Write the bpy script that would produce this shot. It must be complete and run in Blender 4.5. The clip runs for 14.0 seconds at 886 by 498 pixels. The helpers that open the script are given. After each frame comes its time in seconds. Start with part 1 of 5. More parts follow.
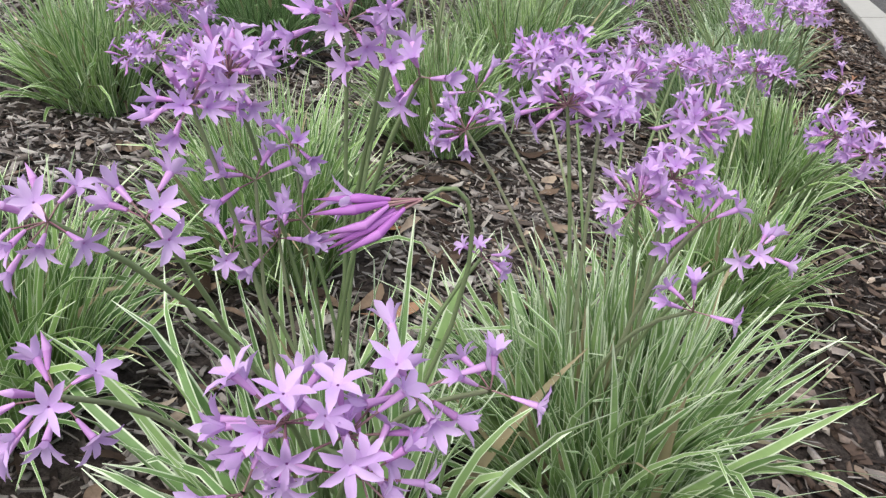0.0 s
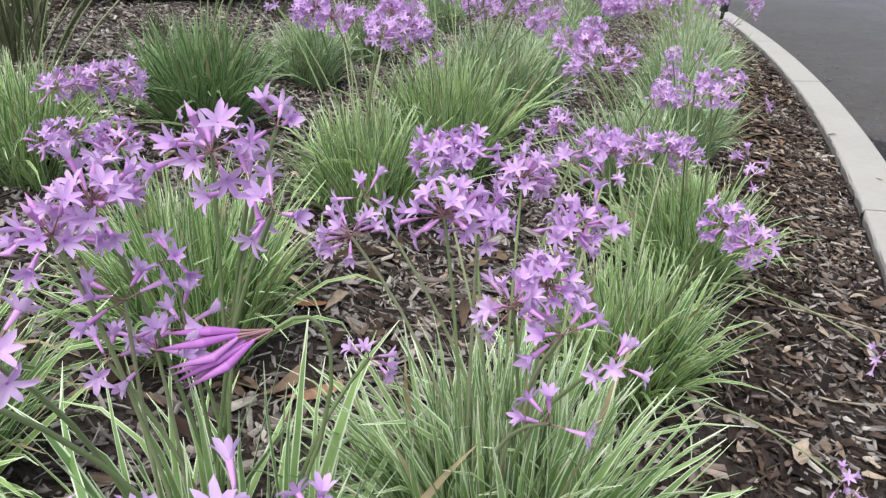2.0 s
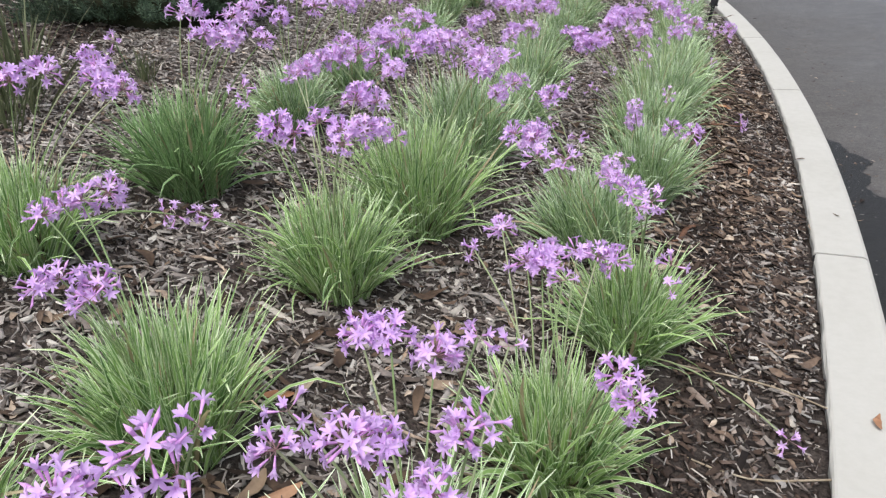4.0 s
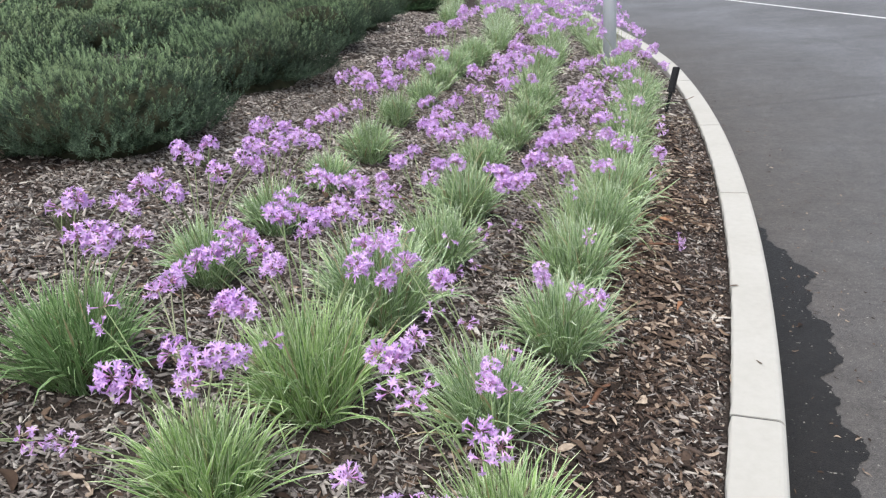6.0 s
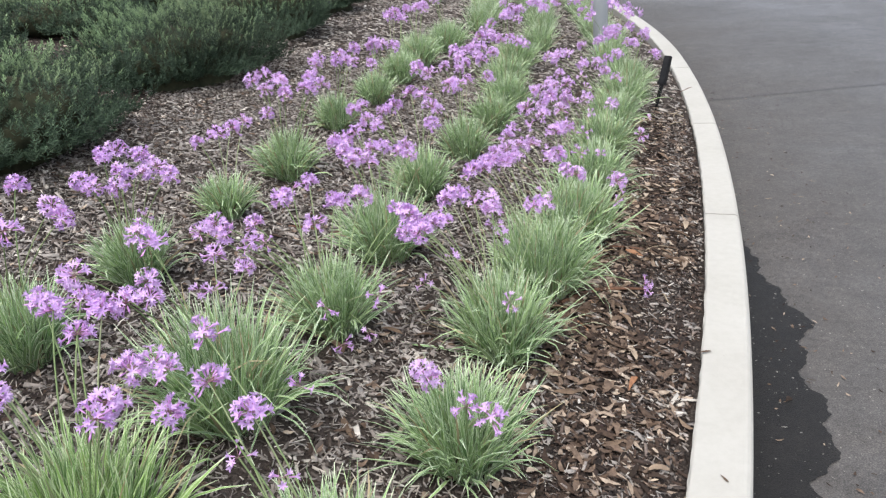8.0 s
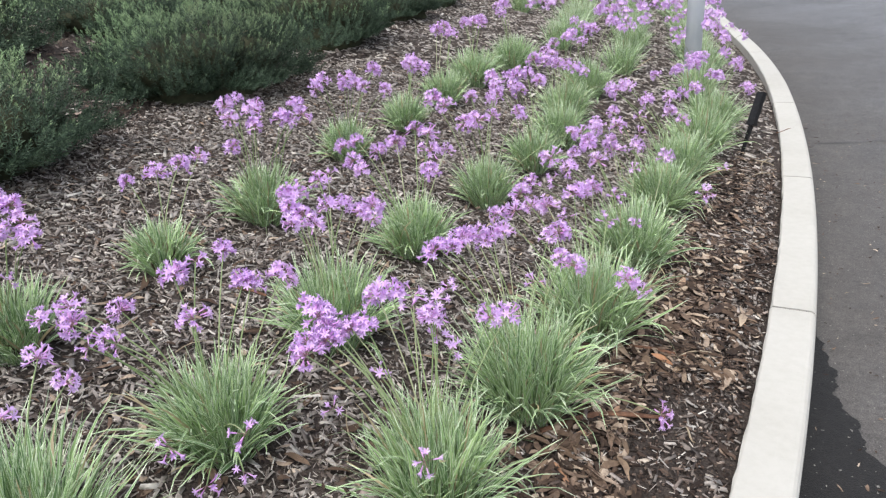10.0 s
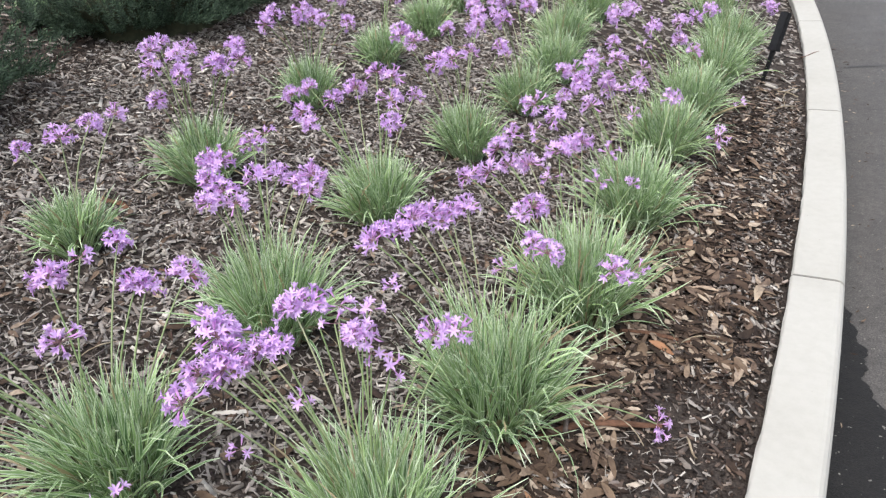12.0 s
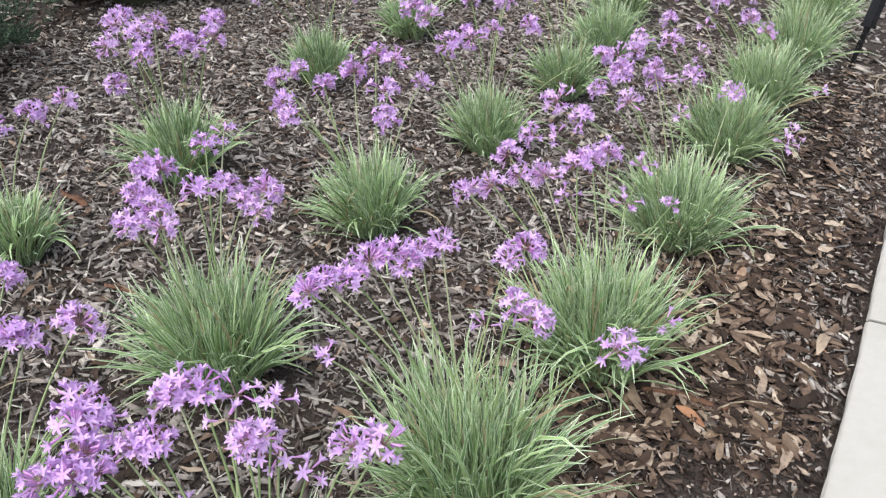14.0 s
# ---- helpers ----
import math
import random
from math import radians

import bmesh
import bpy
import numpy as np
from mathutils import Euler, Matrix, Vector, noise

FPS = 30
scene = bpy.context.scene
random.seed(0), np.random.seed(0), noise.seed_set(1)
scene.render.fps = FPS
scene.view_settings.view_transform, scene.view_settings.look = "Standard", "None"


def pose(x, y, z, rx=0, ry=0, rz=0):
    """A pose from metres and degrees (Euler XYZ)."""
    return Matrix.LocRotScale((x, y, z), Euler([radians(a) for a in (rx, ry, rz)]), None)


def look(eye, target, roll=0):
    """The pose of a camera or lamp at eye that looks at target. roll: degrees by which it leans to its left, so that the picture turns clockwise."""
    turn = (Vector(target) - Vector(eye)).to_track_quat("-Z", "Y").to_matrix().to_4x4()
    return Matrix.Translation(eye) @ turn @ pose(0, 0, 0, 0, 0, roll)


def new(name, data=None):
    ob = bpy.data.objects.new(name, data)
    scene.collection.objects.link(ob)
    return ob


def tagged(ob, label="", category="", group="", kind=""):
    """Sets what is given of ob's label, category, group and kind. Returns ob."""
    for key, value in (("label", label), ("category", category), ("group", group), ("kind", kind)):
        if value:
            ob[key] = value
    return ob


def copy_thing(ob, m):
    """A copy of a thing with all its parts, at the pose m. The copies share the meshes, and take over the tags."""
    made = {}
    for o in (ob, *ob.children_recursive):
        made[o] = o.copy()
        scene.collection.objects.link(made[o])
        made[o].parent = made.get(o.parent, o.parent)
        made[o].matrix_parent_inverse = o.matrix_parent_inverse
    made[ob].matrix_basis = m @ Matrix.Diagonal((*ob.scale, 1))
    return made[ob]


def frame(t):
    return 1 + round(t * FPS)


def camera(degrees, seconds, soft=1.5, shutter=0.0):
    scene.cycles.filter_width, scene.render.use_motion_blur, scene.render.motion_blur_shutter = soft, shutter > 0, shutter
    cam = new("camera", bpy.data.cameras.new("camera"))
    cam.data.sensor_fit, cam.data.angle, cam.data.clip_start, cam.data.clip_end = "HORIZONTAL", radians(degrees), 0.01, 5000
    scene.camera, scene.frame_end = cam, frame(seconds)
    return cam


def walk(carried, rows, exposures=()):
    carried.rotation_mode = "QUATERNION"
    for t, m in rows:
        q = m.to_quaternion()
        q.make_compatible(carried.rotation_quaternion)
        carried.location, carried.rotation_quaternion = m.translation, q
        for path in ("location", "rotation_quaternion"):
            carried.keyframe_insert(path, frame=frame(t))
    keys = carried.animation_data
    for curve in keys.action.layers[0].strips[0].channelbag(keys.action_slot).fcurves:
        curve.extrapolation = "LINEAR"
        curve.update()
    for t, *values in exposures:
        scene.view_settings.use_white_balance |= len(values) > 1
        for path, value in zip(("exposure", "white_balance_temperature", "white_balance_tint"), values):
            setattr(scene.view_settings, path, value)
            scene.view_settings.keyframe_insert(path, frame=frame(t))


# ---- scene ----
cam = camera(60.0, 14.0, soft=1.3)
PATH = [
    (0, (-0.641, -3.982, 0.674), (-1.246, -2.281, -0.188), -2.8),
    (0.5, (-0.624, -3.969, 0.677), (-1.196, -2.249, -0.169), -2.2),
    (1, (-0.603, -3.963, 0.699), (-1.125, -2.205, -0.099), -1.8),
    (1.5, (-0.595, -3.964, 0.709), (-1.12, -2.195, -0.062), -1.8),
    (2, (-0.587, -3.965, 0.714), (-1.11, -2.186, -0.035), -1.9),
    (2.2, (-0.586, -3.968, 0.715), (-1.103, -2.182, -0.019), -1.9),
    (4.3, (-0.442, -3.965, 1.043), (-0.986, -2.234, 0.203), -3.2),
    (4.5, (-0.408, -3.989, 1.107), (-0.969, -2.262, 0.269), -3.9),
    (5, (-0.34, -3.995, 1.199), (-0.911, -2.244, 0.42), -5.3),
    (5.5, (-0.312, -3.889, 1.208), (-0.836, -2.111, 0.456), -4.2),
    (6, (-0.265, -3.73, 1.224), (-0.811, -1.948, 0.499), -4.4),
    (6.5, (-0.175, -3.574, 1.247), (-0.78, -1.772, 0.625), -3.0),
    (7, (-0.113, -3.422, 1.252), (-0.717, -1.627, 0.61), -2.5),
    (7.5, (-0.116, -3.242, 1.224), (-0.684, -1.474, 0.481), -4.4),
    (8, (-0.103, -3.071, 1.22), (-0.685, -1.326, 0.435), -4.8),
    (8.5, (-0.032, -2.887, 1.226), (-0.746, -1.186, 0.454), -2.9),
    (9, (0.016, -2.74, 1.215), (-0.787, -1.063, 0.48), -3.1),
    (9.2, (0.023, -2.666, 1.212), (-0.757, -0.976, 0.479), -3.2),
    (11.3, (0.079, -2.09, 1.18), (-0.846, -0.554, 0.296), -4.0),
    (11.5, (0.069, -2.064, 1.178), (-0.835, -0.529, 0.269), -4.7),
    (12, (0.013, -2.003, 1.17), (-0.823, -0.45, 0.228), -4.9),
    (12.5, (-0.029, -1.924, 1.158), (-0.889, -0.387, 0.21), -4.8),
    (13, (-0.03, -1.761, 1.137), (-0.963, -0.262, 0.198), -3.2),
    (13.5, (-0.004, -1.637, 1.141), (-0.984, -0.189, 0.17), -4.2),
    (14, (-0.007, -1.608, 1.136), (-0.976, -0.192, 0.108), -5.4),
]
walk(cam, [(t, look(eye, target, roll)) for t, eye, target, roll in PATH], [(0.0, 0.58), (2.2, 0.64), (4.4, 0.8), (6.0, 0.88), (9.0, 0.95), (11.5, 0.95), (13.2, 0.94), (14.0, 0.88)])

# ---- sky and light: an even, bright overcast day ----
world = bpy.data.worlds.new("overcast_sky")
scene.world = world
world.use_nodes = True
wn = world.node_tree
sky = wn.nodes.new("ShaderNodeTexSky")
sky.sky_type = "NISHITA"
sky.sun_disc = False
sky.sun_elevation = radians(58)
sky.sun_rotation = radians(200)
sky.air_density, sky.dust_density, sky.ozone_density = 1.0, 3.0, 1.0
pale = wn.nodes.new("ShaderNodeHueSaturation")
pale.inputs["Saturation"].default_value = 0.58
back = wn.nodes["Background"]
back.inputs["Strength"].default_value = 0.15
wn.links.new(sky.outputs["Color"], pale.inputs["Color"])
wn.links.new(pale.outputs["Color"], back.inputs["Color"])
sun_data = bpy.data.lights.new("sun", "SUN")
sun_data.energy = 1.2
sun_data.angle = radians(35)
sun_data.color = (1.0, 0.99, 0.97)
sun = new("sun", sun_data)
sun.matrix_world = look((2.0, -3.0, 8.0), (0.0, 0.0, 0.0))


# ---- materials ----


def material(name, rough=0.8, spec=0.3):
    m = bpy.data.materials.new(name)
    m.use_nodes = True
    b = m.node_tree.nodes["Principled BSDF"]
    b.inputs["Roughness"].default_value = rough
    b.inputs["Specular IOR Level"].default_value = spec
    return m, m.node_tree, b


def node(nt, kind, **values):
    n = nt.nodes.new(kind)
    for key, value in values.items():
        n.inputs[key.replace("_", " ")].default_value = value
    return n


def ramp(nt, source, stops):
    r = nt.nodes.new("ShaderNodeValToRGB")
    e = r.color_ramp.elements
    while len(e) < len(stops):
        e.new(0.5)
    for el, (p, c) in zip(e, stops):
        el.position = p
        el.color = (*c, 1.0)
    nt.links.new(source, r.inputs["Fac"])
    return r.outputs["Color"]


def noise_of(nt, scale, detail=4.0, coords="Object", rough=0.6):
    tc = nt.nodes.new("ShaderNodeTexCoord")
    n = node(nt, "ShaderNodeTexNoise", Scale=scale, Detail=detail, Roughness=rough)
    nt.links.new(tc.outputs[coords], n.inputs["Vector"])
    return n.outputs["Fac"]


def blend(nt, fac, a, b, mode="MIX"):
    m = nt.nodes.new("ShaderNodeMix")
    m.data_type = "RGBA"
    m.blend_type = mode
    for sock, value in ((m.inputs[0], fac), (m.inputs[6], a), (m.inputs[7], b)):
        if isinstance(value, (int, float)):
            sock.default_value = value
        elif isinstance(value, tuple):
            sock.default_value = (*value, 1.0)
        else:
            nt.links.new(value, sock)
    return m.outputs[2]


def bump(nt, b, height, strength=0.3, distance=0.01):
    n = node(nt, "ShaderNodeBump", Strength=strength, Distance=distance)
    nt.links.new(height, n.inputs["Height"])
    nt.links.new(n.outputs["Normal"], b.inputs["Normal"])


def island(nt):
    return nt.nodes.new("ShaderNodeNewGeometry").outputs["Random Per Island"]


def object_random(nt):
    return nt.nodes.new("ShaderNodeObjectInfo").outputs["Random"]


def thin(nt, b, colour, share):
    """Lets light through a leaf or petal."""
    t = nt.nodes.new("ShaderNodeBsdfTranslucent")
    mix = nt.nodes.new("ShaderNodeMixShader")
    mix.inputs[0].default_value = share
    nt.links.new(colour, t.inputs["Color"])
    nt.links.new(b.outputs[0], mix.inputs[1])
    nt.links.new(t.outputs[0], mix.inputs[2])
    nt.links.new(mix.outputs[0], nt.nodes["Material Output"].inputs["Surface"])


# soil under the mulch
SOIL, nt, b = material("damp_soil", 0.95, 0.15)
c = ramp(nt, noise_of(nt, 9.0, 6.0), [(0.3, (0.026, 0.019, 0.016)), (0.55, (0.058, 0.045, 0.039)), (0.8, (0.12, 0.1, 0.088))])
c = blend(nt, 0.5, c, ramp(nt, noise_of(nt, 160.0, 3.0), [(0.35, (0.02, 0.016, 0.013)), (0.7, (0.13, 0.11, 0.096))]))
nt.links.new(c, b.inputs["Base Color"])
bump(nt, b, noise_of(nt, 90.0, 5.0), 0.8, 0.02)

# bark chips
CHIP, nt, b = material("weathered_bark", 0.9, 0.2)
c = ramp(nt, island(nt), [(0.0, (0.06, 0.047, 0.041)), (0.27, (0.2, 0.173, 0.155)), (0.53, (0.38, 0.352, 0.325)), (0.84, (0.5, 0.478, 0.45)), (1.0, (0.68, 0.66, 0.625))])
c = blend(nt, 0.45, c, ramp(nt, noise_of(nt, 220.0, 3.0), [(0.3, (0.04, 0.03, 0.022)), (0.7, (0.3, 0.24, 0.19))]), "OVERLAY")
nt.links.new(c, b.inputs["Base Color"])
bump(nt, b, noise_of(nt, 400.0, 3.0), 0.5, 0.003)

# darker, browner chips along the kerb and by the shrubs
BROWN_BARK, nt, b = material("dark_brown_bark", 0.75, 0.3)
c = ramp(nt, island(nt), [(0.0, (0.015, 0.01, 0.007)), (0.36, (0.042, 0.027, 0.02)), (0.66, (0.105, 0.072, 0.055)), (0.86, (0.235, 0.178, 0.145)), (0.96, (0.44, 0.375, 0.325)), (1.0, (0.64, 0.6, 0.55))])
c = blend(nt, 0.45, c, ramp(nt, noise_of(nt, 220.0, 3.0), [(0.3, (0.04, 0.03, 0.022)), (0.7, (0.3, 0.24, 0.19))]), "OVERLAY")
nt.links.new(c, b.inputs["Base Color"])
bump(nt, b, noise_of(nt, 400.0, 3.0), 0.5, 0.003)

LOOSE, nt, b = material("loose_bark", 0.85, 0.2)
c = ramp(nt, object_random(nt), [(0.0, (0.04, 0.028, 0.023)), (0.4, (0.1, 0.075, 0.062)), (0.75, (0.21, 0.175, 0.155)), (1.0, (0.5, 0.46, 0.42))])
c = blend(nt, 0.5, c, ramp(nt, noise_of(nt, 130.0, 4.0), [(0.3, (0.15, 0.13, 0.12)), (0.7, (0.75, 0.72, 0.7))]), "OVERLAY")
nt.links.new(c, b.inputs["Base Color"])
bump(nt, b, noise_of(nt, 300.0, 3.0), 0.5, 0.003)

# fallen leaves
DEAD, nt, b = material("dry_leaf", 0.75, 0.25)
c = ramp(nt, object_random(nt), [(0.0, (0.04, 0.026, 0.019)), (0.4, (0.095, 0.064, 0.044)), (0.75, (0.2, 0.147, 0.104)), (0.93, (0.4, 0.335, 0.26)), (1.0, (0.3, 0.15, 0.08))])
c = blend(nt, 0.4, c, ramp(nt, noise_of(nt, 60.0, 4.0), [(0.35, (0.2, 0.14, 0.1)), (0.65, (0.75, 0.7, 0.62))]), "OVERLAY")
nt.links.new(c, b.inputs["Base Color"])
bump(nt, b, noise_of(nt, 150.0, 3.0), 0.4, 0.003)

LITTER, nt, b = material("leaf_litter", 0.8, 0.25)
c = ramp(nt, island(nt), [(0.0, (0.022, 0.015, 0.011)), (0.4, (0.065, 0.044, 0.032)), (0.75, (0.175, 0.128, 0.095)), (1.0, (0.46, 0.39, 0.31))])
c = blend(nt, 0.55, c, ramp(nt, noise_of(nt, 70.0, 5.0), [(0.35, (0.22, 0.17, 0.14)), (0.65, (0.75, 0.72, 0.68))]), "OVERLAY")
nt.links.new(c, b.inputs["Base Color"])
bump(nt, b, noise_of(nt, 140.0, 3.0), 0.5, 0.004)

STRIP, nt, b = material("red_brown_bark", 0.85, 0.2)
c = ramp(nt, noise_of(nt, 50.0, 5.0), [(0.3, (0.07, 0.035, 0.022)), (0.7, (0.2, 0.105, 0.065))])
nt.links.new(c, b.inputs["Base Color"])
bump(nt, b, noise_of(nt, 120.0, 4.0), 0.6, 0.004)

TWIG, nt, b = material("dry_stalk", 0.8, 0.25)
nt.links.new(ramp(nt, noise_of(nt, 40.0), [(0.3, (0.2, 0.15, 0.1)), (0.7, (0.42, 0.36, 0.26))]), b.inputs["Base Color"])

# cast concrete
CONCRETE, nt, b = material("cast_concrete", 0.85, 0.25)
c = ramp(nt, noise_of(nt, 2.2, 5.0), [(0.25, (0.385, 0.368, 0.328)), (0.5, (0.432, 0.418, 0.376)), (0.8, (0.46, 0.447, 0.408))])
c = blend(nt, 0.16, c, ramp(nt, noise_of(nt, 35.0, 6.0, rough=0.75), [(0.3, (0.32, 0.3, 0.265)), (0.6, (0.5, 0.487, 0.447))]))
pits = ramp(nt, noise_of(nt, 90.0, 2.0), [(0.19, (1.0, 1.0, 1.0)), (0.225, (0.0, 0.0, 0.0))])
c = blend(nt, pits, c, (0.22, 0.18, 0.14))
smear = ramp(nt, noise_of(nt, 5.0, 7.0, rough=0.7), [(0.66, (0.0, 0.0, 0.0)), (0.8, (0.5, 0.5, 0.5))])
c = blend(nt, smear, c, (0.3, 0.285, 0.24))
nt.links.new(c, b.inputs["Base Color"])
bump(nt, b, noise_of(nt, 220.0, 4.0), 0.16, 0.002)


def asphalt(name, low, mid, high, dusty, rough, spec):
    """Fine worn asphalt; dust gathers in the gutter along the kerb."""
    m, nt, b = material(name, rough, spec)
    c = ramp(nt, noise_of(nt, 0.7, 6.0, rough=0.65), [(0.3, low), (0.5, mid), (0.7, high)])
    tc = nt.nodes.new("ShaderNodeTexCoord")
    away = nt.nodes.new("ShaderNodeVectorMath")
    away.operation = "DISTANCE"
    away.inputs[1].default_value = (-22.0, 0.35, -0.13)
    nt.links.new(tc.outputs["Object"], away.inputs[0])
    wave = node(nt, "ShaderNodeMath")
    wave.operation = "MULTIPLY_ADD"
    wave.inputs[1].default_value = 1.5
    nt.links.new(noise_of(nt, 2.0, 6.0, rough=0.7), wave.inputs[0])
    nt.links.new(away.outputs["Value"], wave.inputs[2])
    span = node(nt, "ShaderNodeMapRange")
    span.inputs["From Min"].default_value = 23.0
    span.inputs["From Max"].default_value = 24.9
    nt.links.new(wave.outputs[0], span.inputs["Value"])
    c = blend(nt, ramp(nt, span.outputs[0], [(0.0, (0.85, 0.85, 0.85)), (1.0, (0.0, 0.0, 0.0))]), c, dusty)
    grit = ramp(nt, noise_of(nt, 230.0, 3.0), [(0.28, (0.1, 0.1, 0.1)), (0.5, (0.48, 0.48, 0.48)), (0.66, (1.0, 0.98, 0.95))])
    c = blend(nt, 0.6, c, grit, "OVERLAY")
    spots = ramp(nt, noise_of(nt, 7.0, 8.0, rough=0.75), [(0.3, (0.36, 0.36, 0.36)), (0.7, (0.64, 0.63, 0.62))])
    c = blend(nt, 0.75, c, spots, "OVERLAY")
    coarse = ramp(nt, noise_of(nt, 45.0, 5.0, rough=0.8), [(0.3, (0.3, 0.3, 0.3)), (0.5, (0.5, 0.5, 0.5)), (0.7, (0.72, 0.71, 0.7))])
    c = blend(nt, 0.7, c, coarse, "OVERLAY")
    flecks = ramp(nt, noise_of(nt, 70.0, 2.0), [(0.69, (0.0, 0.0, 0.0)), (0.72, (0.8, 0.8, 0.8))])
    c = blend(nt, flecks, c, (0.3, 0.28, 0.25))
    nt.links.new(c, b.inputs["Base Color"])
    bump(nt, b, noise_of(nt, 220.0, 4.0), 0.6, 0.005)
    return m


ASPHALT = asphalt("worn_asphalt", (0.085, 0.086, 0.088), (0.115, 0.117, 0.122), (0.148, 0.153, 0.162), (0.074, 0.067, 0.06), 0.75, 0.4)
WET = asphalt("wet_asphalt", (0.012, 0.0115, 0.0115), (0.017, 0.0165, 0.0165), (0.024, 0.0235, 0.0235), (0.016, 0.0148, 0.0138), 0.55, 0.22)

PAINT, nt, b = material("road_paint", 0.7, 0.3)
nt.links.new(ramp(nt, noise_of(nt, 25.0, 5.0), [(0.3, (0.6, 0.6, 0.58)), (0.6, (0.8, 0.8, 0.78))]), b.inputs["Base Color"])

SEAM, nt, b = material("dark_sealant", 0.6, 0.4)
nt.links.new(ramp(nt, noise_of(nt, 30.0), [(0.3, (0.02, 0.02, 0.02)), (0.7, (0.05, 0.05, 0.05))]), b.inputs["Base Color"])


def striped(name, green, deep, cream, share):
    """Narrow leaves with a green middle and cream margins; some are dry."""
    m, nt, b = material(name, 0.5, 0.4)
    at = nt.nodes.new("ShaderNodeAttribute")
    at.attribute_name = "edge"
    r = island(nt)
    mid = blend(nt, r, green, deep)
    mid = blend(nt, 0.3, mid, ramp(nt, noise_of(nt, 60.0), [(0.3, (0.3, 0.3, 0.3)), (0.7, (0.7, 0.7, 0.7))]), "OVERLAY")
    rim = ramp(nt, at.outputs["Fac"], [(0.7 - share, (0.0, 0.0, 0.0)), (0.84 - share, (1.0, 1.0, 1.0))])
    c = blend(nt, rim, mid, cream)
    dry = ramp(nt, r, [(0.945, (0.0, 0.0, 0.0)), (0.95, (1.0, 1.0, 1.0))])
    c = blend(nt, dry, c, (0.4, 0.33, 0.2))
    nt.links.new(c, b.inputs["Base Color"])
    thin(nt, b, c, 0.08)
    return m


BLADE = striped("variegated_leaf", (0.34, 0.49, 0.2), (0.095, 0.185, 0.072), (0.69, 0.79, 0.57), 0.035)
BLADE_PALE = striped("broad_cream_edged_leaf", (0.36, 0.52, 0.2), (0.14, 0.26, 0.085), (0.76, 0.85, 0.61), 0.055)
BLADE_FRESH = striped("fresh_variegated_leaf", (0.33, 0.5, 0.155), (0.1, 0.205, 0.06), (0.7, 0.8, 0.52), 0.025)
VERGE = striped("verge_leaf", (0.2, 0.29, 0.13), (0.1, 0.165, 0.075), (0.36, 0.43, 0.27), -0.02)
BLADE_DARK = striped("green_leaf", (0.2, 0.34, 0.12), (0.085, 0.165, 0.055), (0.42, 0.54, 0.3), -0.02)
# dead leaves, coloured extra dark to deepen the shade at clump bases
THATCH = striped("withered_leaf", (0.075, 0.05, 0.032), (0.035, 0.024, 0.016), (0.17, 0.125, 0.08), -0.06)
WEED = striped("dry_weed_leaf", (0.11, 0.125, 0.06), (0.06, 0.08, 0.035), (0.17, 0.17, 0.09), -0.1)
LIME = striped("lime_grass_leaf", (0.3, 0.36, 0.06), (0.18, 0.25, 0.05), (0.45, 0.46, 0.14), 0.0)

STEM, nt, b = material("flower_stalk", 0.55, 0.3)
nt.links.new(ramp(nt, object_random(nt), [(0.0, (0.17, 0.24, 0.1)), (0.6, (0.25, 0.32, 0.15)), (1.0, (0.34, 0.36, 0.22))]), b.inputs["Base Color"])


def petal(name, a, b2, share):
    m, nt, b = material(name, 0.55, 0.2)
    c = blend(nt, island(nt), a, b2)
    c = blend(nt, 0.35, c, ramp(nt, object_random(nt), [(0.0, (0.4, 0.36, 0.45)), (1.0, (0.62, 0.56, 0.6))]), "OVERLAY")
    nt.links.new(c, b.inputs["Base Color"])
    thin(nt, b, c, share)
    return m


PETAL = petal("lilac_petal", (0.66, 0.43, 0.77), (0.76, 0.57, 0.84), 0.3)
TUBE = petal("magenta_tube", (0.64, 0.31, 0.66), (0.78, 0.49, 0.81), 0.2)
BUD = petal("deep_magenta_bud", (0.46, 0.17, 0.52), (0.58, 0.27, 0.63), 0.15)
PEDICEL = petal("dusky_pedicel", (0.3, 0.14, 0.18), (0.4, 0.28, 0.24), 0.1)

SHRUB, nt, b = material("grey_green_needle", 0.65, 0.25)
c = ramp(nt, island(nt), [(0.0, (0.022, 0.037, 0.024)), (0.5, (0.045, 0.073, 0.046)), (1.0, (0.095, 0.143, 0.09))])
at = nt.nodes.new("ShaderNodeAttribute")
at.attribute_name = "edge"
# paler young tips; the mask also carries painted light on crests, shade on sides
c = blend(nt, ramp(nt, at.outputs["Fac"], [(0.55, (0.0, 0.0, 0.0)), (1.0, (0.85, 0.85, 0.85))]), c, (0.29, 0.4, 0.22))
c = blend(nt, 0.55, c, ramp(nt, noise_of(nt, 2.2, 5.0), [(0.3, (0.42, 0.34, 0.32)), (0.5, (0.48, 0.48, 0.47)), (0.7, (0.56, 0.6, 0.54))]), "OVERLAY")
c = blend(nt, 0.6, c, ramp(nt, object_random(nt), [(0.0, (0.36, 0.37, 0.36)), (1.0, (0.6, 0.59, 0.57))]), "OVERLAY")
nt.links.new(c, b.inputs["Base Color"])
thin(nt, b, c, 0.1)
# near-black colour for the crown's inner shell, in place of deep shade
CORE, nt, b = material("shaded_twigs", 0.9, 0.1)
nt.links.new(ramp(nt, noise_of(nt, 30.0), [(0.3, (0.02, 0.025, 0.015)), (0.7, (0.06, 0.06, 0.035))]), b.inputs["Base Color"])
BOX, nt, b = material("dark_hedge_leaf", 0.65, 0.2)
